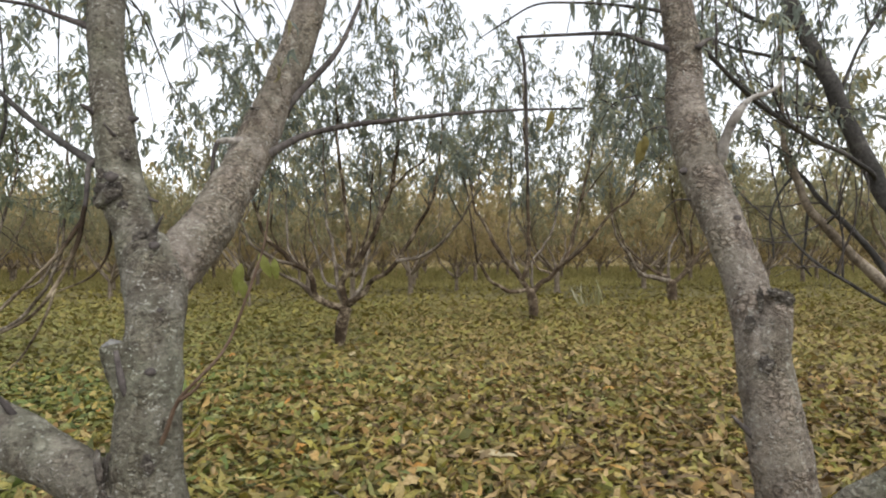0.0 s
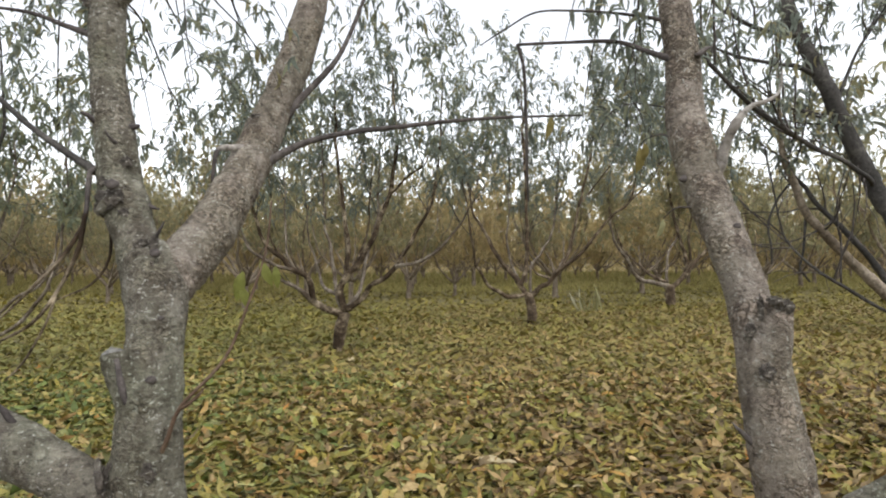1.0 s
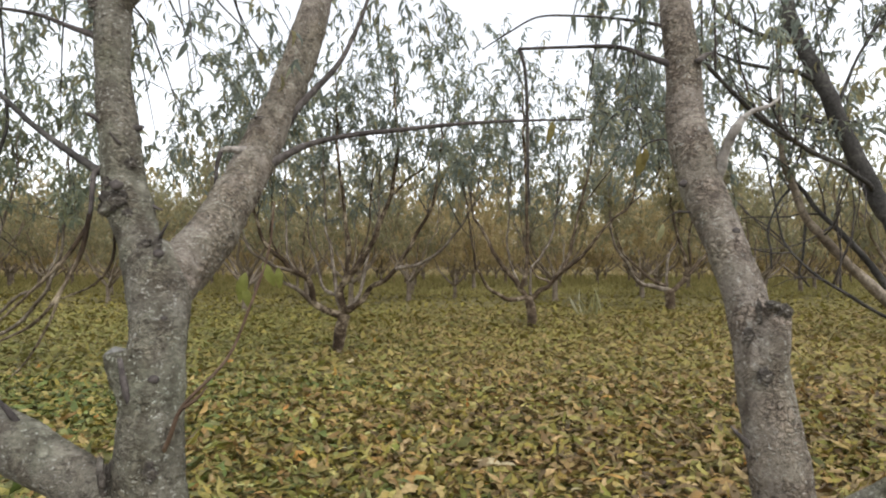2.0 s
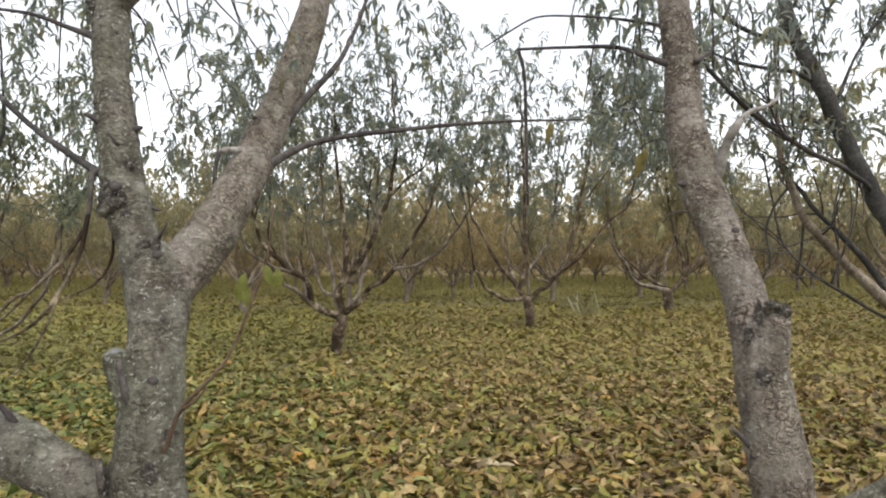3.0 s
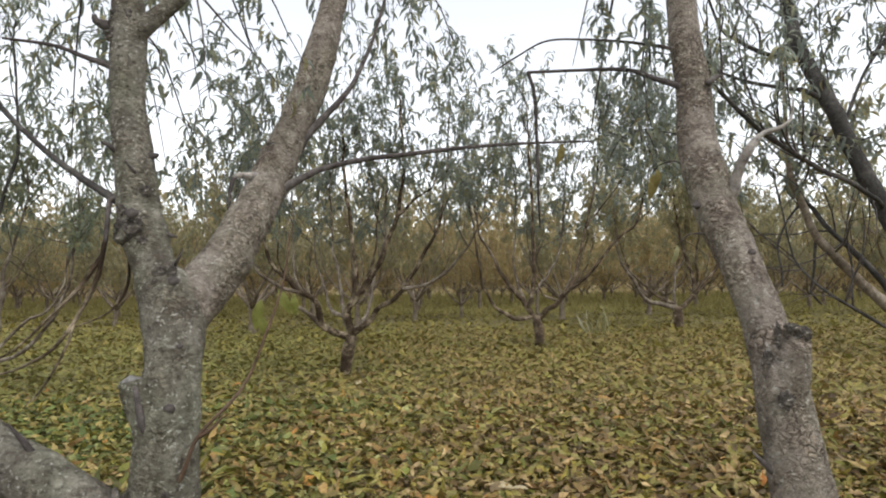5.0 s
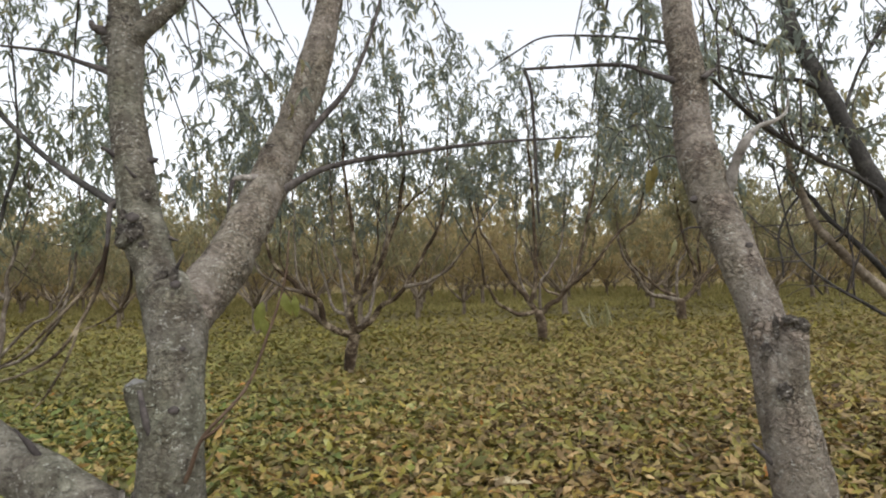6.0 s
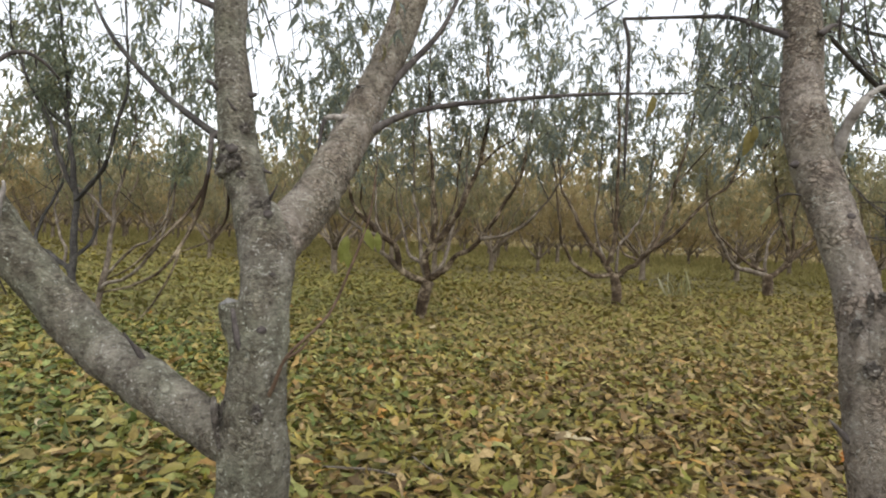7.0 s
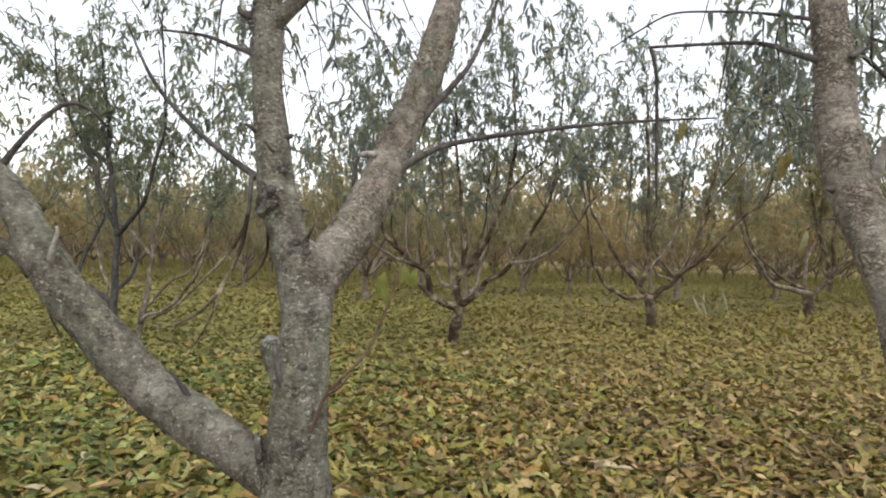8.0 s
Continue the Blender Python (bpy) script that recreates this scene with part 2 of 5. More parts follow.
DRY_LEAF = [(0.0, (0.08, 0.052, 0.028)), (0.1, (0.17, 0.12, 0.062)), (0.17, (0.4, 0.3, 0.15)), (0.24, (0.17, 0.11, 0.045)), (0.31, (0.28, 0.17, 0.055)), (0.4, (0.31, 0.24, 0.105)), (0.5, (0.23, 0.18, 0.04)), (0.6, (0.21, 0.185, 0.036)), (0.68, (0.31, 0.27, 0.1)), (0.77, (0.17, 0.165, 0.032)), (0.86, (0.13, 0.15, 0.03)), (0.93, (0.31, 0.31, 0.13)), (1.0, (0.11, 0.15, 0.04))]
LITTER = leaf_material("fallen_leaves", DRY_LEAF, 0.15, 1.1, 0.75, 0.1)
LITTER_SINGLE = leaf_material("fallen_leaf_single", DRY_LEAF, 0.15, 0.5, 0.75, 0.05, 0.9, True)
# Far olive litter: contrast cut in the colour, softening it with distance.
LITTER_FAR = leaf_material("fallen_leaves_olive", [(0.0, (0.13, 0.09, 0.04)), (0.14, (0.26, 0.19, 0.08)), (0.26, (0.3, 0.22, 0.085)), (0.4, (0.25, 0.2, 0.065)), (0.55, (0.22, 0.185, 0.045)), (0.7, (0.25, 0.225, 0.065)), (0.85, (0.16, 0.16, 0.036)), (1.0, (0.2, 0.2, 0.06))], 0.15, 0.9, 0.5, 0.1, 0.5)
LITTER_ORANGE = leaf_material("fallen_leaf_orange", [(0.0, (0.4, 0.15, 0.035)), (0.5, (0.42, 0.22, 0.05)), (1.0, (0.42, 0.3, 0.08))], 0.15)
WEED = leaf_material("weeds_green", [(0.0, (0.13, 0.105, 0.035)), (0.4, (0.18, 0.16, 0.036)), (0.8, (0.22, 0.19, 0.045)), (1.0, (0.3, 0.25, 0.09))], 0.25, 0.4, 0.25)
# Lightened in colour to offset shade and haze at the far rows' foot.
DRY = leaf_material("dry_grass_olive", [(0.0, (0.25, 0.23, 0.085)), (0.5, (0.34, 0.31, 0.12)), (1.0, (0.42, 0.37, 0.17))], 0.62)
WEED_PALE = leaf_material("weed_pale", [(0.0, (0.2, 0.19, 0.08)), (0.6, (0.32, 0.31, 0.17)), (1.0, (0.48, 0.46, 0.34))], 0.3)
LEAF_FRESH = leaf_material("leaf_yellow_green", [(0.0, (0.165, 0.18, 0.04)), (1.0, (0.23, 0.24, 0.065))], 0.45)


def soil_material():
    m, n, l, p = nodes_of("leaf_strewn_soil")
    tc = n.new("ShaderNodeTexCoord")
    vo = n.new("ShaderNodeTexVoronoi")
    vo.inputs["Scale"].default_value = 16
    l.new(tc.outputs["Object"], vo.inputs["Vector"])
    sep = n.new("ShaderNodeSeparateColor")
    l.new(vo.outputs["Color"], sep.inputs[0])
    r = ramp_node(n, [(0.0, (0.055, 0.042, 0.022)), (0.4, (0.11, 0.088, 0.032)), (0.7, (0.14, 0.125, 0.038)), (1.0, (0.2, 0.165, 0.06))])
    l.new(sep.outputs[0], r.inputs[0])
    big = noise_node(n, l, tc.outputs["Object"], 0.35, 5, 0.6)
    br = ramp_node(n, [(0.35, (0.7, 0.66, 0.6)), (0.65, (1.1, 1.12, 1.0))])
    l.new(big.outputs[0], br.inputs[0])
    l.new(mix_node(n, l, 0.8, r.outputs[0], br.outputs[0], "MULTIPLY"), p.inputs["Base Color"])
    p.inputs["Roughness"].default_value = 0.95
    b = n.new("ShaderNodeBump")
    b.inputs["Strength"].default_value, b.inputs["Distance"].default_value = 0.8, 0.03
    l.new(vo.outputs["Distance"], b.inputs["Height"])
    l.new(b.outputs[0], p.inputs["Normal"])
    return m


SOIL = soil_material()


# ---- mesh builders ----
def smooth_line(pts, step):
    """Catmull-Rom through rows of x, y, z, radius, at about that spacing."""
    q = np.array(pts, float)
    q = np.vstack([2 * q[0] - q[1], q, 2 * q[-1] - q[-2]])
    out = []
    for i in range(1, len(q) - 2):
        a, b, c, d = q[i - 1], q[i], q[i + 1], q[i + 2]
        k = max(1, int(np.linalg.norm((c - b)[:3]) / step))
        for s in np.arange(k) / k:
            out.append(0.5 * (2 * b + (c - a) * s + (2 * a - 5 * b + 4 * c - d) * s * s + (3 * b - a - 3 * c + d) * s ** 3))
    out.append(q[-2])
    out = np.array(out)
    out[:, 3] = np.maximum(out[:, 3], 0.0006)
    return out


def tube(pts, seg=8, step=0.05, rough=0.0, at=0, wobble=0.0, tip=0.5):
    """Vertices and faces of a round limb along pts; at: number of the first vertex."""
    line = smooth_line(pts, step)
    pos, rad = line[:, :3], line[:, 3]
    if wobble:
        pos = pos + np.array([noise.noise_vector(Vector(p) * 3.5) * min(1.0, i / 6) for i, p in enumerate(pos)]) * wobble
    tan = np.gradient(pos, axis=0)
    tan /= np.linalg.norm(tan, axis=1)[:, None] + 1e-9
    u = np.cross(tan[0], (0.31, 0.9, 0.2))
    u /= np.linalg.norm(u)
    verts, faces = [], []
    ang = np.arange(seg) * 2 * math.pi / seg
    for i, (p, t, r) in enumerate(zip(pos, tan, rad)):
        u = u - t * np.dot(u, t)
        u /= np.linalg.norm(u)
        v = np.cross(t, u)
        for a in ang:
            d = u * math.cos(a) + v * math.sin(a)
            k = 1.0
            if rough:
                w = Vector(p + d * r)
                k += rough * (noise.noise(w * 8) * 1.3 + noise.noise(w * 24) * 0.8 + noise.noise(w * 60) * 0.5 + noise.noise(w * 130) * 0.25)
            verts.append(p + d * r * k)
        if i:
            b = at + i * seg
            for j in range(seg):
                j2 = (j + 1) % seg
                faces.append((b - seg + j, b - seg + j2, b + j2, b + j))
    n = len(pos)
    verts += [pos[0] - tan[0] * rad[0] * 0.3, pos[-1] + tan[-1] * rad[-1] * tip]
    for j in range(seg):
        j2 = (j + 1) % seg
        faces.append((at + j2, at + j, at + n * seg))
        b = at + (n - 1) * seg
        faces.append((b + j, b + j2, at + n * seg + 1))
    return verts, faces


def mesh_of(name, verts, faces, material, smooth=True):
    me = bpy.data.meshes.new(name)
    me.from_pydata([tuple(v) for v in verts], [], faces)
    me.materials.append(material)
    me.polygons.foreach_set("use_smooth", [smooth] * len(me.polygons))
    return me


def limb(parent, pts, material, seg=8, step=0.06, rough=0.0, name="limb", label="", wobble=0.0):
    v, f = tube(pts, seg, step, rough, 0, wobble, 0.05 if name == "branch_stub" else 0.5)
    ob = new(name, mesh_of(name, v, f, material))
    ob.parent = parent
    if label:
        tagged(ob, label)
    return ob


def leaf_mesh(name, pos, t0, n0, length, width, bend, fold, material, stations=3, twist=None, crumple=0.0):
    """One mesh of many leaves: each starts at pos along t0, bends away from n0 by bend radians, folded along its rib and twisted."""
    pos, t0, n0 = np.asarray(pos, float), np.asarray(t0, float), np.asarray(n0, float)
    N = len(pos)
    t0 = t0 / (np.linalg.norm(t0, axis=1)[:, None] + 1e-9)
    n0 = n0 - t0 * np.sum(n0 * t0, axis=1)[:, None]
    n0 = n0 / (np.linalg.norm(n0, axis=1)[:, None] + 1e-9)
    side = np.cross(t0, n0)
    bend = np.where(np.abs(bend) < 0.05, 0.05, bend)[:, None]
    L, Wd = length[:, None], width[:, None]
    fold = fold[:, None]
    cols, prof = [], np.sin(np.pi * (np.arange(1, stations + 1) / (stations + 1)) ** 0.8)

    def spine(s):
        return pos + L * (np.sin(bend * s) / bend * t0 - (1 - np.cos(bend * s)) / bend * n0)

    cols.append(spine(0.0))
    for k in range(stations):
        s = (k + 1) / (stations + 1)
        c = spine(s)
        nn = np.cos(bend * s) * n0 + np.sin(bend * s) * t0
        w = Wd * 0.5 * prof[k]
        sd = side
        if twist is not None:
            a = twist[:, None] * s
            sd, nn = side * np.cos(a) + nn * np.sin(a), nn * np.cos(a) - side * np.sin(a)
        cols += [c + sd * w + nn * w * fold, c - sd * w + nn * w * fold]
    cols.append(spine(1.0))
    per = len(cols)
    verts = np.stack(cols, axis=1)
    if crumple:
        verts += np.random.default_rng(N).normal(0, crumple, verts.shape) * L[:, :, None]
    verts = verts.reshape(-1, 3)
    base = np.arange(N)[:, None] * per
    tris = [(0, 1, 2)] + [x for k in range(stations - 1) for x in ((1 + 2 * k, 3 + 2 * k, 4 + 2 * k), (1 + 2 * k, 4 + 2 * k, 2 + 2 * k))] + [(per - 3, per - 1, per - 2)]
    tri = (base[:, None, :] + np.array(tris)[None, :, :]).reshape(-1, 3)
    me = bpy.data.meshes.new(name)
    me.vertices.add(len(verts))
    me.vertices.foreach_set("co", verts.ravel())
    me.loops.add(tri.size)
    me.loops.foreach_set("vertex_index", tri.ravel().astype(np.int32))
    me.polygons.add(len(tri))
    me.polygons.foreach_set("loop_start", np.arange(0, tri.size, 3, dtype=np.int32))
    me.update(calc_edges=True)
    me.materials.append(material)
    me.polygons.foreach_set("use_smooth", [True] * len(me.polygons))
    return me


def grow(rng, start, way, length, r0, lift=0.0, wander=0.25, n=6):
    """A free-growing shoot: rows of x, y, z, radius. lift bends it up (or down when negative)."""
    p, d = np.array(start, float), np.array(way, float)
    d /= np.linalg.norm(d)
    rows = [(*p, r0)]
    for i in range(n):
        d = d + rng.normal(0, wander, 3) * 0.5 + np.array((0, 0, lift / n))
        d /= np.linalg.norm(d)
        p = p + d * length / n
        rows.append((*p, r0 * (1 - 0.8 * (i + 1) / n)))
    return rows


class Crown:
    """Collects the shoots and hanging leaves of one tree."""

    def __init__(self, seed, seg=4, step=0.14, bare=-1.0, bends=6):
        self.rng = np.random.default_rng(seed)
        self.seg, self.step, self.bare, self.bends = seg, step, bare, bends
        self.v, self.f, self.leaf = [], [], []

    def shoot(self, rows, seg=4, step=0.14):
        v, f = tube(rows, min(seg, self.seg), max(step, self.step), 0.0, len(self.v))
        self.v += v
        self.f += f

    def leaves_on(self, rows, gap, start=0.2, size=0.13):
        line = smooth_line(rows, gap)[:, :3]
        rng = self.rng
        for i in range(int(len(line) * start), len(line)):
            if line[i][2] < self.bare + rng.uniform(-0.15, 0.25) or rng.random() < 0.15:
                continue
            for _ in range(rng.integers(1, 4)):
                a = rng.uniform(0, 2 * math.pi)
                t = np.array((math.cos(a), math.sin(a), rng.uniform(-0.7, 0.7)))
                self.leaf.append((*(line[i] + rng.normal(0, 0.008, 3)), *t, size * rng.uniform(0.65, 1.2), rng.uniform(1.3, 2.8)))

    def clothe(self, rows, count, low, high, size, gap, lift=0.6, spread=0.7, first=0.45, r0=0.008, zmin=0.0):
        """Shoots with leaves along the outer part of a limb."""
        line = smooth_line(rows, 0.05)
        rng = self.rng
        for _ in range(max(2, int(0.66 * count * min(1.2, len(line) * 0.05 / 1.8)))):
            i = int(rng.uniform(first, 1.0) * (len(line) - 1))
            j = max(1, i)
            d = line[j, :3] - line[j - 1, :3]
            d = d / (np.linalg.norm(d) + 1e-9)
            way = d * 0.6 + rng.normal(0, spread, 3) + np.array((0, 0, 0.35))
            sh = grow(rng, line[i, :3], way, rng.uniform(low, high), min(r0, line[i, 3] * 0.7), lift, 0.35, self.bends)
            self.shoot(sh)
            if sh[-1][2] > zmin:
                self.leaves_on(sh, gap, 0.25, size)
            for _ in range(2):
                k = rng.integers(1, len(sh))
                way2 = np.array(sh[k][:3]) - np.array(sh[k - 1][:3])
                way2 = way2 / (np.linalg.norm(way2) + 1e-9) + rng.normal(0, 0.7, 3)
                s2 = grow(rng, sh[k][:3], way2, rng.uniform(0.25, 0.5) * high, 0.003, -0.5, 0.35, min(4, self.bends))
                self.shoot(s2, 3)
                if s2[-1][2] > zmin:
                    self.leaves_on(s2, gap, 0.1, size)

    def hang(self, rows, count, low, high, size, gap, floor=1.5):
        """Leafy shoots that droop from a branch, none below floor."""
        line = smooth_line(rows, 0.04)
        rng = self.rng
        self.shoot([(x, y, z, r * 0.5) for x, y, z, r in rows], 6, 0.06)
        for _ in range(count):
            p = line[rng.integers(len(line) // 4, len(line)), :3]
            ln = min(rng.uniform(low, high), max(0.15, p[2] - floor))
            way = np.array((rng.normal(0, 0.7), rng.normal(0, 0.7), rng.uniform(-0.3, 0.6)))
            sh = grow(rng, p, way, ln, 0.0028, -2.6, 0.3, 7)
            self.shoot(sh, 3, 0.08)
            self.leaves_on(sh, gap, 0.15, size)
            k = rng.integers(2, 6)
            s2 = grow(rng, sh[k][:3], rng.normal(0, 0.6, 3) - np.array((0, 0, 0.3)), ln * 0.45, 0.002, -1.5, 0.3, 4)
            self.shoot(s2, 3, 0.08)
            self.leaves_on(s2, gap, 0.1, size)

    def finish(self, parent, twig_mat, leaf_mat, width=0.18, stations=3):
        if self.v:
            tw = new("brushwood", mesh_of("brushwood", self.v, self.f, twig_mat))
            tw.parent = parent
            tagged(tw, kind="stuff")
        a = np.array(self.leaf)
        if len(a) == 0:
            return
        n0 = np.tile((0.0, 0.0, 1.0), (len(a), 1)) + self.rng.normal(0, 0.35, (len(a), 3))
        me = leaf_mesh("foliage", a[:, :3], a[:, 3:6], n0, a[:, 6], a[:, 6] * width, a[:, 7], self.rng.uniform(0.1, 0.6, len(a)), leaf_mat, stations)
        ob = new("foliage", me)
        ob.parent = parent
        tagged(ob, kind="stuff")


def knot(parent, x, y, z, r, material, seed):
    """A flat uneven knot in the bark."""
    bm = bmesh.new()
    bmesh.ops.create_icosphere(bm, subdivisions=2, radius=1.0)
    for v in bm.verts:
        k = 1 + 0.35 * noise.noise(v.co * 2.2 + Vector((seed * 3.1, 0, 0)))
        v.co = Vector((v.co.x * r * k, v.co.y * r * 0.4 * k, v.co.z * r * 0.75 * k))
    me = bpy.data.meshes.new("knot")
    bm.to_mesh(me)
    bm.free()
    me.materials.append(material)
    me.polygons.foreach_set("use_smooth", [True] * len(me.polygons))
    ob = new("knot", me)
    ob.location = (x, y, z)
    ob.parent = parent
    return tagged(ob, "small dark bark knot")


def scab(parent, at, x, y, z, rx, rz, seed, tilt=0.0, depth=0.3):
    """A ragged dark patch sunk into the stem: dead bark scab, in places painted shade."""
    bm = bmesh.new()
    bmesh.ops.create_icosphere(bm, subdivisions=4, radius=1.0)
    for v in bm.verts:
        c = v.co.copy()
        k = 1 + 0.55 * noise.noise(c * 1.7 + Vector((seed * 3.1, 0, 0))) + 0.35 * noise.noise(c * 4.5 + Vector((0, seed * 2.3, 0))) + 0.2 * noise.noise(c * 11)
        v.co = Vector((c.x * rx * k, c.y * rx * depth * k, c.z * rz * k)) * 0.85
    bm.transform(Matrix.Rotation(tilt, 4, "Y"))
    me = bpy.data.meshes.new("bark_scab_shade")
    bm.to_mesh(me)
    bm.free()
    me.materials.append(BARK_SCAB_SHADE)
    me.polygons.foreach_set("use_smooth", [True] * len(me.polygons))
    ob = new("bark_scab_shade", me)
    ob.location = (x - at[0], y - at[1], z - at[2])
    ob.parent = parent
    return tagged(ob, "ragged dark bark patch, dead scab and in places painted shade")


def thing(name, at, label, category, group=""):
    ob = new(name)
    ob.matrix_world = Matrix.Translation(at)
    ob.empty_display_size = 0.2
    return tagged(ob, label, category, group)


def moved(rows, at):
    return [(x - at[0], y - at[1], z - at[2], r) for x, y, z, r in rows]


# ---- ground ----
def height(x, y):
    return 0.012 * math.sin(x * 1.3 + 0.4) * math.cos(y * 0.9) + 0.01 * math.sin(x * 0.35 - y * 0.5)


def make_ground():
    xs = np.concatenate([-np.geomspace(500, 14, 14), np.arange(-13, 13.1, 0.5), np.geomspace(14, 500, 14)])
    ys = np.concatenate([-np.geomspace(300, 4, 10), np.arange(-3, 30.1, 0.5), np.geomspace(31, 600, 16)])
    verts = [(x, y, height(x, y) if abs(x) < 14 and -4 < y < 31 else 0.0) for y in ys for x in xs]
    w = len(xs)
    faces = [(j * w + i, j * w + i + 1, (j + 1) * w + i + 1, (j + 1) * w + i) for j in range(len(ys) - 1) for i in range(w - 1)]
    g = new("ground", mesh_of("ground", verts, faces, SOIL))
    return tagged(g, "dark orchard soil strewn with fallen peach leaves", "ground", kind="structure")


make_ground()


def litter(name, label, x0, x1, y0, y1, density, size, material, seed, raised=0.025, stations=3, kind="stuff", wedge=None, fade=0.0):
    rng = np.random.default_rng(seed)
    n = int((x1 - x0) * (y1 - y0) * density)
    x, y = rng.uniform(x0, x1, n), rng.uniform(y0, y1, n)
    if wedge:
        ok = (np.abs(x + 0.08 * y) < wedge * y + 2.0)
        x, y = x[ok], y[ok]
        n = len(x)
    if fade:
        ok = rng.random(n) < np.clip(np.minimum((y1 - y) / fade, (y - y0) / min(fade, 1.5) + 0.2), 0, 1)
        x, y = x[ok], y[ok]
        n = len(x)
    z = 0.012 * np.sin(x * 1.3 + 0.4) * np.cos(y * 0.9) + 0.01 * np.sin(x * 0.35 - y * 0.5) + rng.uniform(0.002, raised, n)
    a = rng.uniform(0, 2 * math.pi, n)
    t = np.stack([np.cos(a), np.sin(a), rng.normal(0.04, 0.09, n)], 1)
    up = np.stack([rng.normal(0, 0.2, n), rng.normal(0, 0.2, n), np.ones(n)], 1)
    L = size * rng.uniform(0.35, 1.3, n) ** 0.8
    me = leaf_mesh(name, np.stack([x, y, z], 1), t, up, L, L * rng.uniform(0.15, 0.44, n), rng.normal(0.35, 0.8, n), rng.normal(0.2, 0.55, n), material, stations, rng.normal(0, 0.7, n), 0.035)
    ob = new(name, me)
    return tagged(ob, label, "leaf litter", kind=kind)


near_carpet = litter("fallen_leaves", "thick carpet of curled olive and tan fallen peach leaves", -5.5, 5.5, 1.2, 6.5, 1000, 0.118, LITTER, 1, 0.06, 4, wedge=0.95)
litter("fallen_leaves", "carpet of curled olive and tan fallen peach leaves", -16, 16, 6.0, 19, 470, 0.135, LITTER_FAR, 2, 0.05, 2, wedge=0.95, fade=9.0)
litter("fallen_leaves", "thinner carpet of fallen leaves under the trees", -9, 9, -4, 6.5, 260, 0.13, LITTER, 3, 0.03, 1)
litter("low_weeds", "low olive-green weeds among fallen leaves", -46, 38, 9, 44, 34, 0.23, WEED, 4, 0.06, 2, wedge=1.05, fade=6.0)
litter("orange_leaves", "scattered orange fallen leaves on the litter", -5, 5, 2, 10, 6, 0.11, LITTER_ORANGE, 5, 0.045, 4)


def dry_grass():
    """Rank olive-brown grass added to lighten the dark foot of the far rows."""
    rng = np.random.default_rng(9)
    n = 52000
    y = rng.uniform(25, 62, n)
    x = rng.uniform(-1.3, 0.9, n) * y
    pos = np.stack([x, y, np.zeros(n)], 1)
    t = np.stack([rng.normal(0, 0.35, n), rng.normal(0, 0.35, n), np.ones(n)], 1)
    up = np.stack([rng.normal(0, 1, n), rng.normal(0, 1, n), np.zeros(n)], 1)
    L = rng.uniform(0.12, 0.32, n) + np.clip((y - 33) / 20, 0, 1) * rng.uniform(0.05, 0.5, n)
    ob = new("dry_grass", leaf_mesh("dry_grass", pos, t, up, L, L * 0.22, rng.uniform(0.2, 1.2, n), rng.uniform(0, 0.4, n), DRY, 1))
    tagged(ob, "rank olive-brown grass added to lighten the foot of far trees", "grass", kind="stuff")


dry_grass()


def far_woods():
    """The orchard going on far behind, as one leafy mass."""
    rng = np.random.default_rng(10)
    n = 54000
    y = rng.uniform(66, 120, n)
    x = rng.uniform(-1.4, 1.0, n) * y
    top = 3.6 + 1.1 * np.sin(x * 0.9 + y) * np.cos(x * 0.37) + 0.5 * np.sin(x * 2.3)
    pos = np.stack([x, y, rng.uniform(0, 1, n) ** 0.8 * top], 1)
    t = rng.normal(0, 1, (n, 3))
    L = rng.uniform(0.45, 1.0, n)
    ob = new("far_orchard", leaf_mesh("far_orchard", pos, t, rng.normal(0, 1, (n, 3)), L, L * 0.35, rng.uniform(0.2, 1.2, n), rng.uniform(0, 0.4, n), LEAF_OLIVE_HAZY, 1))
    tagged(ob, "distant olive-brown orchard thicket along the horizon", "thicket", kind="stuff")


far_woods()


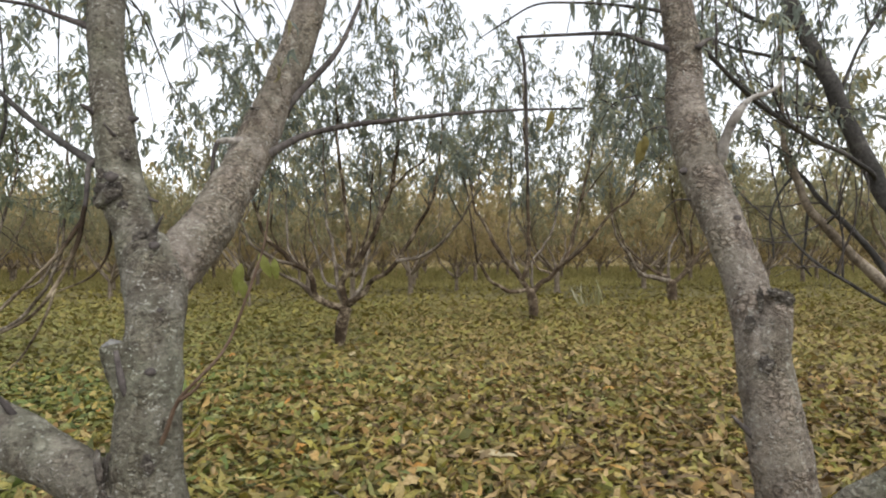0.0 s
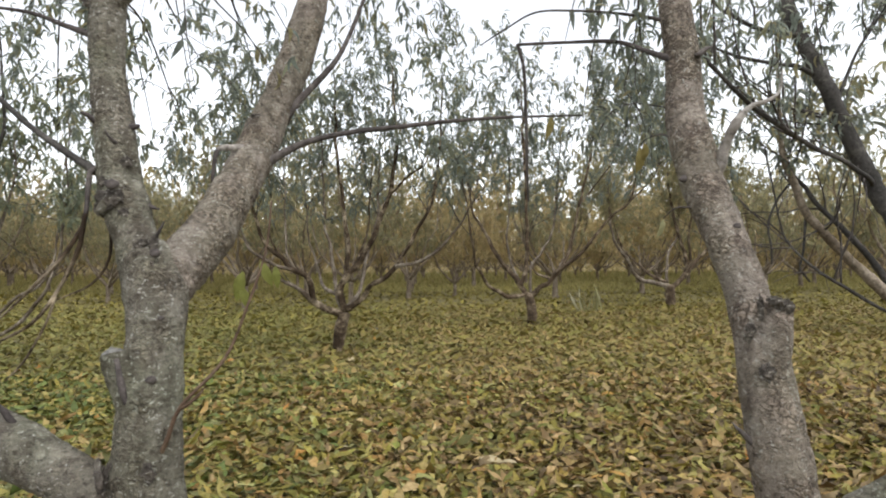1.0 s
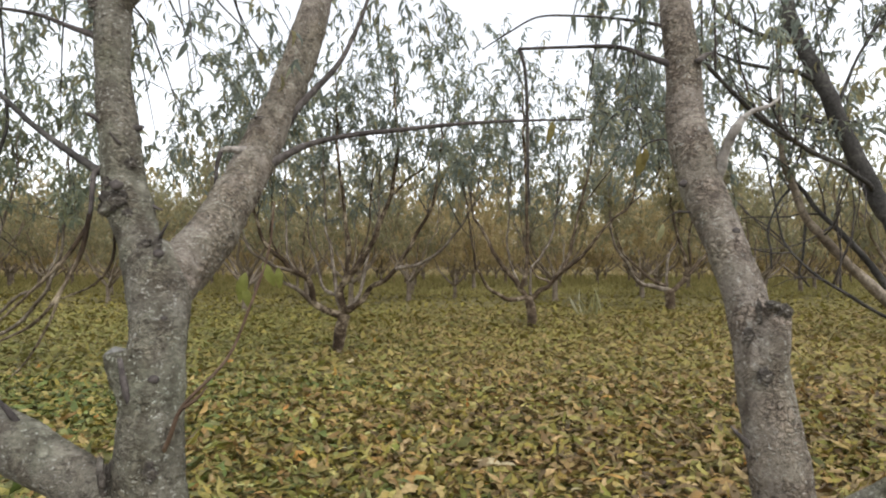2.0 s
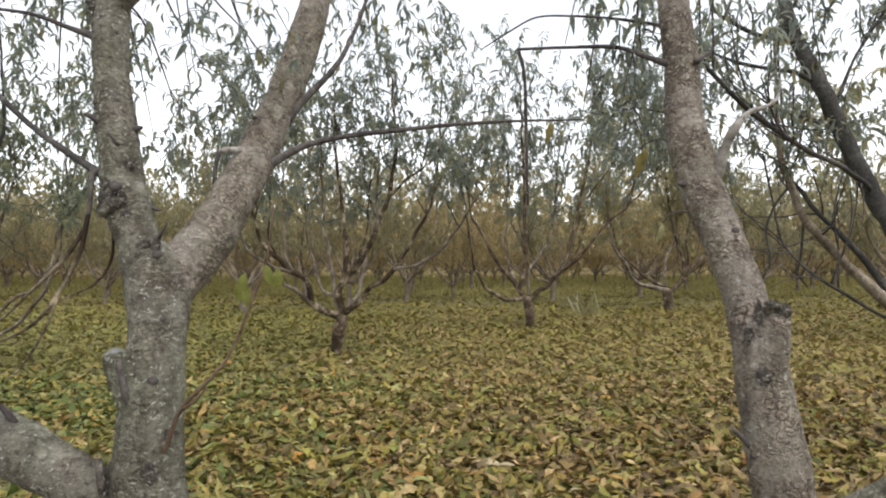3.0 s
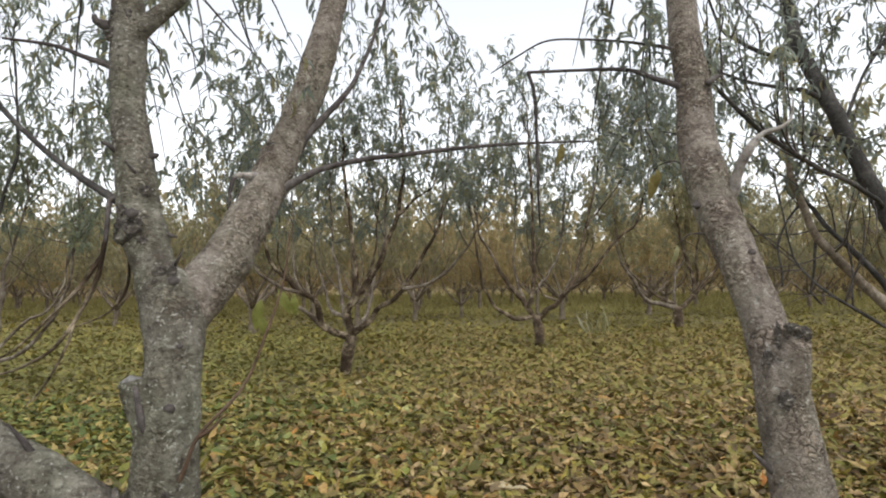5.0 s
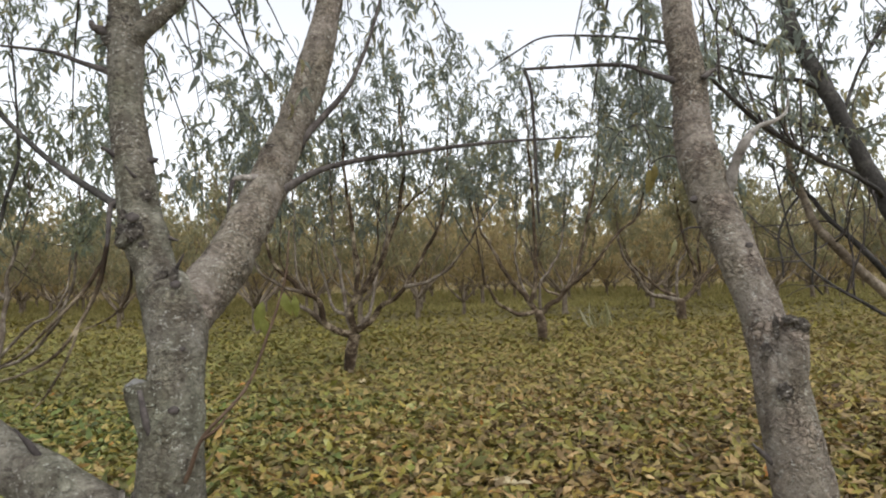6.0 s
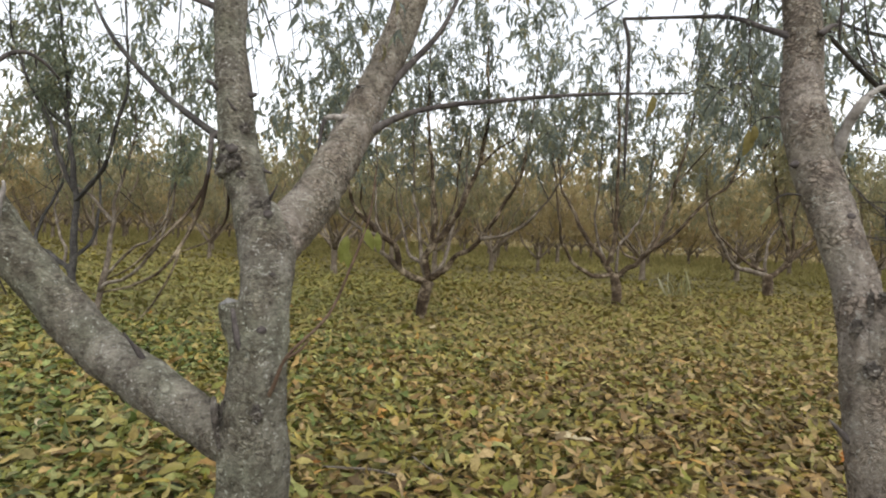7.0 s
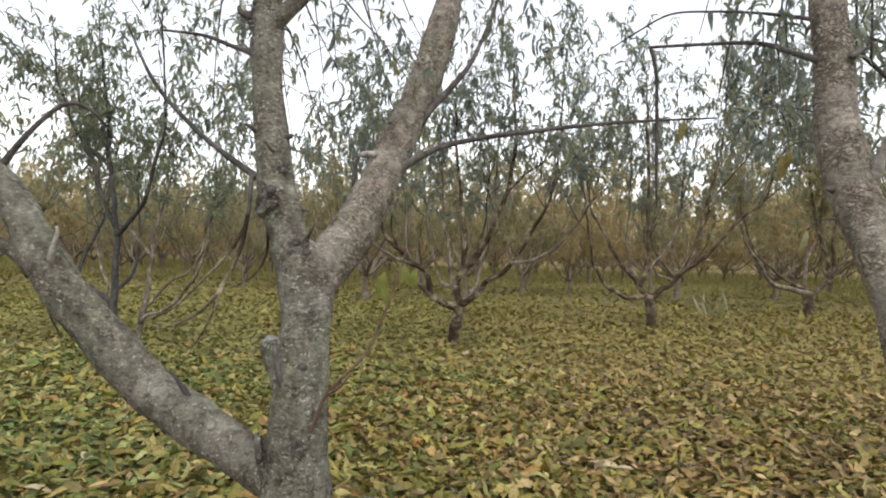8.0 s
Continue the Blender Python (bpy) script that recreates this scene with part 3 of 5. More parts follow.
# ---- the forked tree beside the camera ----
def left_tree():
    at = (-0.62, 1.49, 0.0)
    tree = thing("peach_tree", at, "forked old peach tree with grey speckled bark and cut stubs", "tree", "orchard trees")

    def add(rows, mat=BARK_GREY, seg=20, step=0.02, rough=0.05, name="limb", label="", under=None):
        return limb(under or tree, moved(rows, at), mat, seg, step, rough, name, label)

    trunk = add([(-0.6, 1.48, -0.06, 0.13), (-0.61, 1.49, 0.1, 0.1), (-0.62, 1.5, 0.35, 0.088), (-0.626, 1.52, 0.635, 0.0775), (-0.626, 1.52, 0.732, 0.0716), (-0.628, 1.53, 0.824, 0.0685), (-0.637, 1.56, 0.903, 0.0663), (-0.648, 1.6, 1.01, 0.0631), (-0.671, 1.64, 1.085, 0.0689), (-0.7, 1.68, 1.15, 0.066), (-0.715, 1.69, 1.185, 0.045)], BARK_GREY, 36, 0.012, 0.07, "trunk")
    stem = add([(-0.695, 1.68, 1.09, 0.05), (-0.72, 1.69, 1.15, 0.058), (-0.75, 1.71, 1.206, 0.05), (-0.791, 1.74, 1.292, 0.0553), (-0.817, 1.76, 1.365, 0.0524), (-0.851, 1.79, 1.516, 0.0483), (-0.883, 1.82, 1.672, 0.0447), (-0.896, 1.84, 1.85, 0.0455), (-0.915, 1.86, 1.98, 0.04), (-0.99, 1.9, 2.25, 0.034), (-1.05, 1.95, 2.6, 0.022), (-1.06, 1.98, 2.95, 0.008)], BARK_GREY, 28, 0.012, 0.07)
    add([(-0.89, 1.83, 1.82, 0.03), (-0.855, 1.83, 1.86, 0.028), (-0.822, 1.84, 1.895, 0.0241), (-0.775, 1.86, 1.95, 0.0206), (-0.737, 1.88, 2.015, 0.017), (-0.66, 1.93, 2.2, 0.012), (-0.6, 2.0, 2.5, 0.005)])
    fork = add([(-0.658, 1.62, 1.04, 0.045), (-0.655, 1.68, 1.11, 0.062), (-0.622, 1.75, 1.179, 0.0656), (-0.598, 1.9, 1.308, 0.061), (-0.582, 2.1, 1.485, 0.0612), (-0.521, 2.2, 1.705, 0.057), (-0.478, 2.25, 1.871, 0.0537), (-0.451, 2.3, 2.024, 0.0502), (-0.4, 2.4, 2.4, 0.035), (-0.36, 2.5, 2.9, 0.01)], BARK_BROWN, 36, 0.01, 0.11)
    low = add([(-0.62, 1.5, 0.62, 0.04), (-0.69, 1.51, 0.645, 0.052), (-0.75, 1.52, 0.67, 0.0534), (-0.872, 1.55, 0.719, 0.0571), (-1.101, 1.6, 0.825, 0.0612), (-1.311, 1.6, 1.02, 0.0567), (-1.423, 1.6, 1.161, 0.0515), (-1.518, 1.6, 1.299, 0.0464), (-1.673, 1.6, 1.457, 0.0399), (-1.8, 1.62, 1.75, 0.03), (-1.9, 1.7, 2.2, 0.012)], BARK_GREY, 28, 0.012, 0.07)
    add([(-1.43, 1.6, 1.105, 0.033), (-1.492, 1.58, 1.159, 0.0203), (-1.605, 1.55, 1.202, 0.0161), (-1.8, 1.5, 1.3, 0.01), (-2.0, 1.45, 1.5, 0.004)])
    add([(-1.585, 1.62, 1.36, 0.012), (-1.571, 1.62, 1.396, 0.0105), (-1.503, 1.65, 1.505, 0.0073), (-1.445, 1.7, 1.584, 0.0062), (-1.409, 1.75, 1.576, 0.005), (-1.391, 1.8, 1.536, 0.0029)], TWIG_DARK, 8, 0.02, 0.05, "twig")
    add([(-1.37, 1.58, 1.12, 0.012), (-1.349, 1.56, 1.147, 0.0088), (-1.334, 1.56, 1.2, 0.0063), (-1.337, 1.56, 1.222, 0.004)], BARK_PALE, 10, 0.01, 0.15, "branch_stub", "broken pale stub", low)
    add([(-1.394, 1.6, 1.06, 0.0039), (-1.389, 1.6, 0.994, 0.0032), (-1.353, 1.6, 0.931, 0.0019)], TWIG_DARK, 6, 0.02, 0, "twig")
    add([(-0.93, 1.56, 0.79, 0.008), (-0.945, 1.55, 0.82, 0.007), (-0.965, 1.545, 0.847, 0.005), (-0.978, 1.54, 0.866, 0.002)], TWIG_DARK, 8, 0.01, 0.2, "bark_ridge", "dark split ridge of bark", low)
    stub = add([(-0.63, 1.515, 0.77, 0.024), (-0.65, 1.505, 0.826, 0.027), (-0.67, 1.505, 0.89, 0.029), (-0.69, 1.51, 0.935, 0.028), (-0.697, 1.512, 0.958, 0.0255)], BARK_GREY, 20, 0.006, 0.2, "branch_stub", "weathered grey sawn branch stub")
    add([(-0.697, 1.511, 0.95, 0.019), (-0.699, 1.511, 0.958, 0.021), (-0.7, 1.511, 0.963, 0.018)], WOOD_CUT, 16, 0.003, 0.4, "cut_end", "pale splintered cut end", stub)
    # Raised dark strip, painted in for shade in the groove by the stub.
    add([(-0.676, 1.483, 0.95, 0.005), (-0.667, 1.476, 0.92, 0.0065), (-0.657, 1.474, 0.88, 0.006), (-0.647, 1.476, 0.84, 0.002)], TWIG_DARK, 8, 0.006, 0.3, "groove_shade", "dark strip painted for the shaded groove by the stub", stub)
    sprout = add([(-0.58, 1.475, 0.76, 0.0055), (-0.56, 1.462, 0.796, 0.005), (-0.53, 1.45, 0.86, 0.0042), (-0.444, 1.45, 0.953, 0.0034), (-0.402, 1.46, 1.056, 0.003), (-0.37, 1.48, 1.17, 0.0024), (-0.364, 1.5, 1.277, 0.0015)], TWIG_BROWN, 8, 0.02, 0.05, "sprout", "thin brown sprout")
    add([(-0.53, 1.45, 0.856, 0.0046), (-0.5, 1.45, 0.877, 0.0034), (-0.481, 1.45, 0.901, 0.0011)], TWIG_BROWN, 6, 0.01, 0, "side_shoot", "", sprout)
    side = add([(-0.56, 2.08, 1.44, 0.02), (-0.516, 2.08, 1.467, 0.0138), (-0.426, 2.1, 1.519, 0.0096), (-0.294, 2.15, 1.561, 0.0085), (-0.146, 2.2, 1.589, 0.0078), (0.029, 2.25, 1.619, 0.0066), (0.222, 2.3, 1.643, 0.0053), (0.495, 2.4, 1.673, 0.003)], TWIG_DARK, 10, 0.02, 0.07, "branch", "long thin dark side branch")
    add([(-0.51, 2.17, 1.6, 0.016), (-0.471, 2.18, 1.663, 0.0125), (-0.365, 2.25, 1.813, 0.0088), (-0.316, 2.3, 1.936, 0.0075), (-0.274, 2.35, 2.085, 0.006), (-0.2, 2.4, 2.4, 0.003)], TWIG_DARK, 10, 0.02, 0.07, "branch")
    broken = add([(-0.575, 2.06, 1.492, 0.0126), (-0.617, 2, 1.485, 0.0098), (-0.64, 1.985, 1.482, 0.0092), (-0.655, 1.98, 1.476, 0.006)], BARK_PALE, 12, 0.01, 0.15, "branch_stub", "short pale broken branch stub")
    add([(-0.652, 1.98, 1.475, 0.0075), (-0.66, 1.977, 1.44, 0.0058), (-0.664, 1.975, 1.39, 0.005), (-0.672, 1.975, 1.33, 0.003)], TWIG_DARK, 8, 0.012, 0.1, "twig", "dark twig hanging from the stub", broken)
    add([(-0.84, 1.745, 1.365, 0.0125), (-0.87, 1.75, 1.378, 0.0114), (-1.001, 1.8, 1.453, 0.0088), (-1.139, 1.85, 1.546, 0.0076), (-1.315, 1.9, 1.708, 0.0063), (-1.5, 2.0, 1.95, 0.003)], BARK_DARK, 10, 0.02, 0.06, "branch")
    add([(-0.86, 1.74, 1.388, 0.008), (-0.878, 1.735, 1.375, 0.007), (-0.868, 1.7, 1.261, 0.005), (-0.885, 1.69, 1.16, 0.003)], TWIG_DARK, 8, 0.02, 0.06, "branch")
    for rows in ([(-0.868, 1.7, 1.268, 0.0056), (-0.883, 1.685, 1.161, 0.0052), (-0.955, 1.67, 1.026, 0.0042), (-1.046, 1.67, 0.968, 0.0034), (-1.13, 1.67, 0.945, 0.002)],
                 [(-0.872, 1.7, 1.24, 0.005), (-0.906, 1.67, 1.161, 0.0048), (-0.974, 1.65, 1.08, 0.0038), (-1.046, 1.65, 1.013, 0.003), (-1.11, 1.65, 0.98, 0.0018)],
                 [(-0.84, 1.76, 1.26, 0.004), (-0.82, 1.72, 1.161, 0.0034), (-0.852, 1.7, 1.098, 0.003), (-0.928, 1.69, 1.062, 0.0016)],
                 [(-0.922, 1.675, 1.075, 0.0036), (-0.94, 1.67, 1.01, 0.003), (-0.992, 1.67, 0.918, 0.0026), (-1.036, 1.67, 0.873, 0.0014)]):
        add(rows, BARK_ORCHARD, 8, 0.02, 0.12, "twig", "drooping dark bare twig")
    add([(-0.895, 1.82, 1.72, 0.0124), (-0.93, 1.82, 1.75, 0.0104), (-1.02, 1.85, 1.789, 0.0068), (-1.145, 1.9, 1.844, 0.0055), (-1.323, 1.95, 1.887, 0.004)], TWIG_DARK, 8, 0.02, 0.06, "branch")
    for rows in ([(-0.85, 1.77, 1.485, 0.0085), (-0.873, 1.755, 1.501, 0.0065), (-0.888, 1.74, 1.518, 0.0057), (-0.905, 1.74, 1.525, 0.003)],
                 [(-0.815, 1.735, 1.445, 0.006), (-0.816, 1.722, 1.45, 0.0045), (-0.822, 1.712, 1.46, 0.003), (-0.828, 1.708, 1.475, 0.001)],
                 [(-0.83, 1.785, 1.49, 0.015), (-0.804, 1.78, 1.496, 0.0102), (-0.787, 1.78, 1.498, 0.008), (-0.778, 1.78, 1.501, 0.003)],
                 [(-0.685, 1.66, 1.175, 0.012), (-0.669, 1.635, 1.202, 0.0055), (-0.652, 1.62, 1.222, 0.0036), (-0.641, 1.62, 1.243, 0.0012)],
                 [(-0.76, 1.74, 1.296, 0.008), (-0.735, 1.735, 1.292, 0.0057), (-0.721, 1.74, 1.285, 0.0043), (-0.708, 1.74, 1.282, 0.002)]):
        add(rows, TWIG_DARK, 10, 0.008, 0.12, "spur", "short dark broken spur", stem)
    add([(-0.785, 1.725, 1.32, 0.028), (-0.8, 1.705, 1.306, 0.023), (-0.815, 1.69, 1.285, 0.017), (-0.828, 1.68, 1.268, 0.009)], BARK_GREY, 18, 0.006, 0.4, "burl", "knobbly scaly burl", stem)
    for x, y, z, r in ((-0.61, 1.494, 0.905, 0.012), (-0.6, 1.515, 1.03, 0.007), (-0.79, 1.672, 1.335, 0.018), (-0.85, 1.735, 1.44, 0.01), (-0.655, 1.605, 1.17, 0.013)):
        knot(trunk if z < 1.2 else stem, x - at[0], y - at[1], z, r, TWIG_DARK, z * 10)
    # z 0.728 and 0.705: dark patches painted for shade at the limb joint.
    for x, y, z, rx, rz, tilt in ((-0.8, 1.686, 1.3, 0.034, 0.03, 0.3), (-0.765, 1.679, 1.262, 0.016, 0.022, -0.4), (-0.832, 1.705, 1.283, 0.02, 0.024, 0.2), (-0.7, 1.628, 1.19, 0.02, 0.012, -0.5), (-0.668, 1.624, 1.19, 0.011, 0.02, 0.2), (-0.9, 1.812, 1.885, 0.036, 0.03, 0.15), (-0.92, 1.8, 1.83, 0.022, 0.02, 0.0), (-0.576, 2.1, 1.6, 0.02, 0.01, 0.3), (-0.782, 1.724, 1.396, 0.017, 0.016, 0.2), (-0.828, 1.7, 1.345, 0.012, 0.014, 0.0), (-0.598, 1.452, 0.728, 0.018, 0.02, -0.6), (-0.69, 1.467, 0.705, 0.009, 0.05, 0.2)):
        scab(trunk if z < 1.2 else fork if x > -0.6 else stem, at, x, y, z, rx, rz, z * 17 + x * 9, tilt)
    add([(-0.93, 1.83, 1.86, 0.016), (-0.955, 1.82, 1.868, 0.012), (-0.972, 1.815, 1.875, 0.009), (-0.976, 1.812, 1.892, 0.005)], TWIG_DARK, 10, 0.008, 0.2, "branch_stub", "dark hooked branch stub", stem)
    # Dark strips painted for shade in the folds where limbs join.
    for rows in ([(-0.66, 1.6, 1.15, 0.003), (-0.657, 1.592, 1.12, 0.004), (-0.652, 1.585, 1.08, 0.002)],
                 [(-0.7, 1.46, 0.755, 0.005), (-0.694, 1.452, 0.72, 0.006), (-0.684, 1.449, 0.68, 0.005), (-0.675, 1.447, 0.64, 0.003)]):
        add(rows, BARK_SCAB_SHADE, 8, 0.006, 0.5, "fold_shade", "dark strip painted for shade in a bark fold", trunk)
    cr = Crown(11)
    cr.clothe(moved([(-0.99, 1.9, 2.25, 0.034), (-1.05, 1.95, 2.6, 0.022), (-1.06, 1.98, 2.95, 0.008)], at), 9, 0.4, 0.9, 0.09, 0.04, 0.6, 0.7, 0.0)
    cr.clothe(moved([(-0.451, 2.3, 2.1, 0.0502), (-0.4, 2.4, 2.4, 0.035), (-0.36, 2.5, 2.9, 0.01)], at), 9, 0.4, 0.9, 0.09, 0.04, 0.6, 0.7, 0.2)
    cr.hang(moved([(-1.88, 1.68, 2.1, 0.012), (-1.95, 1.9, 2.6, 0.008), (-2.1, 2.4, 2.8, 0.005)], at), 5, 0.2, 0.5, 0.08, 0.03, 2.1)
    for px, py, pz, wx, ln in ((-0.41, 1.46, 1.13, -0.25, 0.07), (-0.415, 1.465, 1.1, 0.3, 0.055), (-0.38, 1.475, 1.15, 0.5, 0.06), (-0.35, 1.48, 1.14, 0.1, 0.05)):
        lf = new("leaf", leaf_mesh("leaf", np.array([(px - at[0], py - at[1], pz)]), np.array([(wx, 0.0, -1.0)]), np.array([(0.2, -1.0, 0.3)]), np.array([ln]), np.array([ln * 0.34]), np.array([0.5]), np.array([0.3]), LEAF_FRESH, 5))
        lf.parent = sprout
        tagged(lf, "fresh yellow-green leaf on the sprout")
    lf = new("leaf", leaf_mesh("leaf", np.array([(0.38 - at[0], 2.36 - at[1], 1.658)]), np.array([(-0.1, 0.0, -1.0)]), np.array([(0.4, -1.0, 0.2)]), np.array([0.085]), np.array([0.03]), np.array([0.7]), np.array([0.3]), LEAF_YELLOW, 5))
    lf.parent = side
    tagged(lf, "withered yellow-brown leaf on the long side branch")
    # shoots hanging into the open fork
    for a, way, ln in (((-0.737, 1.88, 2.015), (0.02, 0.1, -1), 0.42), ((-0.74, 1.88, 2.0), (0.5, 0.5, -0.7), 0.5), ((-0.66, 1.93, 2.2), (0.5, 0.4, -0.8), 0.5)):
        sh = grow(cr.rng, tuple(np.array(a) - at), way, ln, 0.004, -0.4, 0.15)
        cr.shoot(sh)
        cr.leaves_on(sh, 0.05, 0.5, 0.075)
    cr.hang(moved([(-1.05, 1.95, 2.6, 0.02), (-1.3, 2.6, 2.75, 0.016), (-1.45, 3.3, 2.6, 0.011), (-1.42, 3.8, 2.35, 0.006)], at), 5, 0.5, 0.95, 0.082, 0.026, 1.6)
    cr.hang(moved([(-0.66, 1.93, 2.2, 0.012), (-0.85, 2.6, 2.5, 0.011), (-1.05, 3.3, 2.45, 0.008), (-0.95, 3.7, 2.2, 0.004)], at), 4, 0.3, 0.7, 0.082, 0.026, 1.7)
    cr.hang(moved([(-0.4, 2.4, 2.4, 0.02), (-0.3, 3.1, 2.75, 0.014), (-0.1, 3.9, 2.95, 0.009), (0.05, 4.4, 2.8, 0.005)], at), 9, 0.3, 0.7, 0.09, 0.03, 2.0)
    cr.hang(moved([(-0.36, 2.45, 2.6, 0.016), (-0.5, 3.1, 2.8, 0.012), (-0.6, 3.9, 2.8, 0.006)], at), 7, 0.3, 0.8, 0.09, 0.03, 1.8)
    cr.hang(moved([(-1.9, 1.7, 2.2, 0.012), (-2.0, 2.3, 2.5, 0.01), (-2.2, 3.0, 2.4, 0.006)], at), 4, 0.3, 0.8, 0.09, 0.03, 1.5)
    cr.hang(moved([(-0.9, 1.85, 1.9, 0.01), (-1.15, 2.6, 2.05, 0.008), (-1.35, 3.4, 1.85, 0.004)], at), 5, 0.25, 0.5, 0.08, 0.024, 1.45)
    cr.hang(moved([(-1.06, 1.98, 2.95, 0.012), (-1.5, 3.5, 2.9, 0.01), (-1.95, 5.0, 2.45, 0.005)], at), 10, 0.6, 1.4, 0.1, 0.03, 1.3)
    cr.hang(moved([(-1.0, 1.95, 2.7, 0.012), (-1.2, 3.6, 2.7, 0.01), (-1.35, 5.0, 2.3, 0.005)], at), 7, 0.4, 1.1, 0.1, 0.03, 1.4)
    cr.hang(moved([(-1.06, 1.98, 2.6, 0.012), (-2.0, 3.4, 2.4, 0.009), (-2.75, 4.6, 1.95, 0.004)], at), 6, 0.4, 0.9, 0.09, 0.028, 1.3)
    cr.hang(moved([(-0.99, 1.9, 2.25, 0.01), (-1.7, 3.6, 2.35, 0.008), (-2.3, 5.2, 2.0, 0.004)], at), 8, 0.4, 0.9, 0.09, 0.028, 1.35)
    cr.finish(tree, TWIG_DARK, LEAF_GREEN, stations=4)


left_tree()


# ---- the leaning tree on the other side ----
def right_tree():
    at = (0.77, 1.48, 0.0)
    tree = thing("peach_tree", at, "leaning peach tree with smooth brown-grey bark and a sawn stub", "tree", "orchard trees")

    def add(rows, mat=BARK_BROWN, seg=20, step=0.02, rough=0.05, name="limb", label="", under=None):
        return limb(under or tree, moved(rows, at), mat, seg, step, rough, name, label)

    trunk = add([(0.79, 1.48, -0.06, 0.12), (0.775, 1.48, 0.12, 0.09), (0.745, 1.49, 0.4, 0.066), (0.713, 1.5, 0.616, 0.061), (0.693, 1.5, 0.733, 0.0598), (0.684, 1.52, 0.845, 0.0565), (0.684, 1.55, 0.95, 0.052), (0.679, 1.58, 1.031, 0.048), (0.672, 1.6, 1.093, 0.045), (0.657, 1.66, 1.211, 0.047), (0.637, 1.74, 1.356, 0.0525), (0.629, 1.8, 1.511, 0.0508), (0.642, 1.85, 1.675, 0.0445), (0.644, 1.9, 1.848, 0.0435), (0.65, 1.98, 2.15, 0.04), (0.6, 2.08, 2.55, 0.028), (0.58, 2.15, 3.0, 0.008)], BARK_BROWN, 34, 0.012, 0.06, "trunk")
    stub = add([(0.683, 1.515, 0.9, 0.033), (0.691, 1.515, 0.95, 0.034), (0.698, 1.52, 0.99, 0.034), (0.705, 1.53, 1.03, 0.0315), (0.707, 1.53, 1.055, 0.029)], BARK_BROWN, 20, 0.008, 0.12, "branch_stub", "sawn branch stub with a dark ragged end")
    # x 0.664: dark strip painted for the shaded crevice beside the stub.
    for x, y, z, rx, rz, tilt in ((0.69, 1.498, 1.06, 0.022, 0.011, 0.25), (0.712, 1.499, 1.049, 0.018, 0.016, 0.5), (0.724, 1.51, 1.034, 0.01, 0.02, 0.0), (0.664, 1.512, 1.045, 0.007, 0.03, 0.0), (0.644, 1.518, 0.995, 0.012, 0.022, 0.2), (0.658, 1.479, 0.915, 0.017, 0.02, 0.0)):
        scab(stub if z > 1.03 else trunk, at, x, y, z, rx, rz, z * 17 + x * 9, tilt)
    add([(0.735, 1.5, 0.5, 0.036), (0.819, 1.48, 0.618, 0.0353), (0.89, 1.45, 0.68, 0.0345), (0.985, 1.4, 0.784, 0.0304), (1.25, 1.3, 1.15, 0.022), (1.45, 1.25, 1.7, 0.008)], BARK_GREY)
    add([(0.66, 1.74, 1.35, 0.015), (0.676, 1.71, 1.378, 0.012), (0.68, 1.7, 1.418, 0.0105), (0.698, 1.68, 1.472, 0.0098), (0.734, 1.68, 1.515, 0.0076), (0.775, 1.68, 1.53, 0.006), (0.805, 1.68, 1.552, 0.0045), (0.815, 1.68, 1.605, 0.002)], BARK_PALE, 16, 0.008, 0.3, "branch", "pale crooked dead branch")
    bent = add([(0.63, 1.85, 1.66, 0.012), (0.608, 1.84, 1.684, 0.0106), (0.569, 1.9, 1.726, 0.0078), (0.504, 2, 1.792, 0.0066), (0.386, 2.15, 1.845, 0.0054), (0.256, 2.3, 1.893, 0.0048)], TWIG_DARK, 8, 0.02, 0.08, "branch", "thin dark branch bent sharply at its end")
    add([(0.256, 2.3, 1.895, 0.0058), (0.277, 2.3, 1.808, 0.0058), (0.286, 2.32, 1.638, 0.0059), (0.291, 2.34, 1.447, 0.0049), (0.296, 2.35, 1.359, 0.003)], TWIG_DARK, 8, 0.02, 0.08, "branch_end", "hanging dark end of a bent branch", bent)
    add([(0.63, 1.89, 1.8, 0.008), (0.601, 1.9, 1.817, 0.0055), (0.522, 2, 1.875, 0.0044), (0.412, 2.1, 1.926, 0.0038), (0.305, 2.2, 1.963, 0.0034), (0.224, 2.3, 1.953, 0.003), (0.13, 2.35, 1.908, 0.002)], TWIG_DARK, 8, 0.02, 0.08, "branch")
    add([(0.67, 1.74, 1.39, 0.006), (0.687, 1.74, 1.377, 0.005), (0.69, 1.76, 1.316, 0.0043), (0.712, 1.8, 1.218, 0.0029), (0.782, 1.85, 1.101, 0.0023)], TWIG_DARK, 6, 0.02, 0.0, "twig")
    for rows in ([(0.64, 1.5, 0.765, 0.009), (0.62, 1.5, 0.782, 0.0065), (0.6, 1.49, 0.8, 0.0042), (0.59, 1.49, 0.811, 0.0015)],
                 [(0.6, 1.73, 1.35, 0.014), (0.585, 1.715, 1.347, 0.009), (0.575, 1.71, 1.345, 0.004)],
                 [(0.66, 1.8, 1.68, 0.008), (0.685, 1.8, 1.7, 0.006), (0.7, 1.8, 1.705, 0.002)]):
        add(rows, TWIG_DARK, 10, 0.008, 0.12, "spur", "short dark broken spur", trunk)
    for x, y, z, r in ((0.668, 1.615, 1.225, 0.01), (0.62, 1.69, 1.29, 0.012), (0.655, 1.69, 1.31, 0.009)):
        knot(trunk, x - at[0], y - at[1], z, r, TWIG_DARK, z * 10)
    cr = Crown(12)
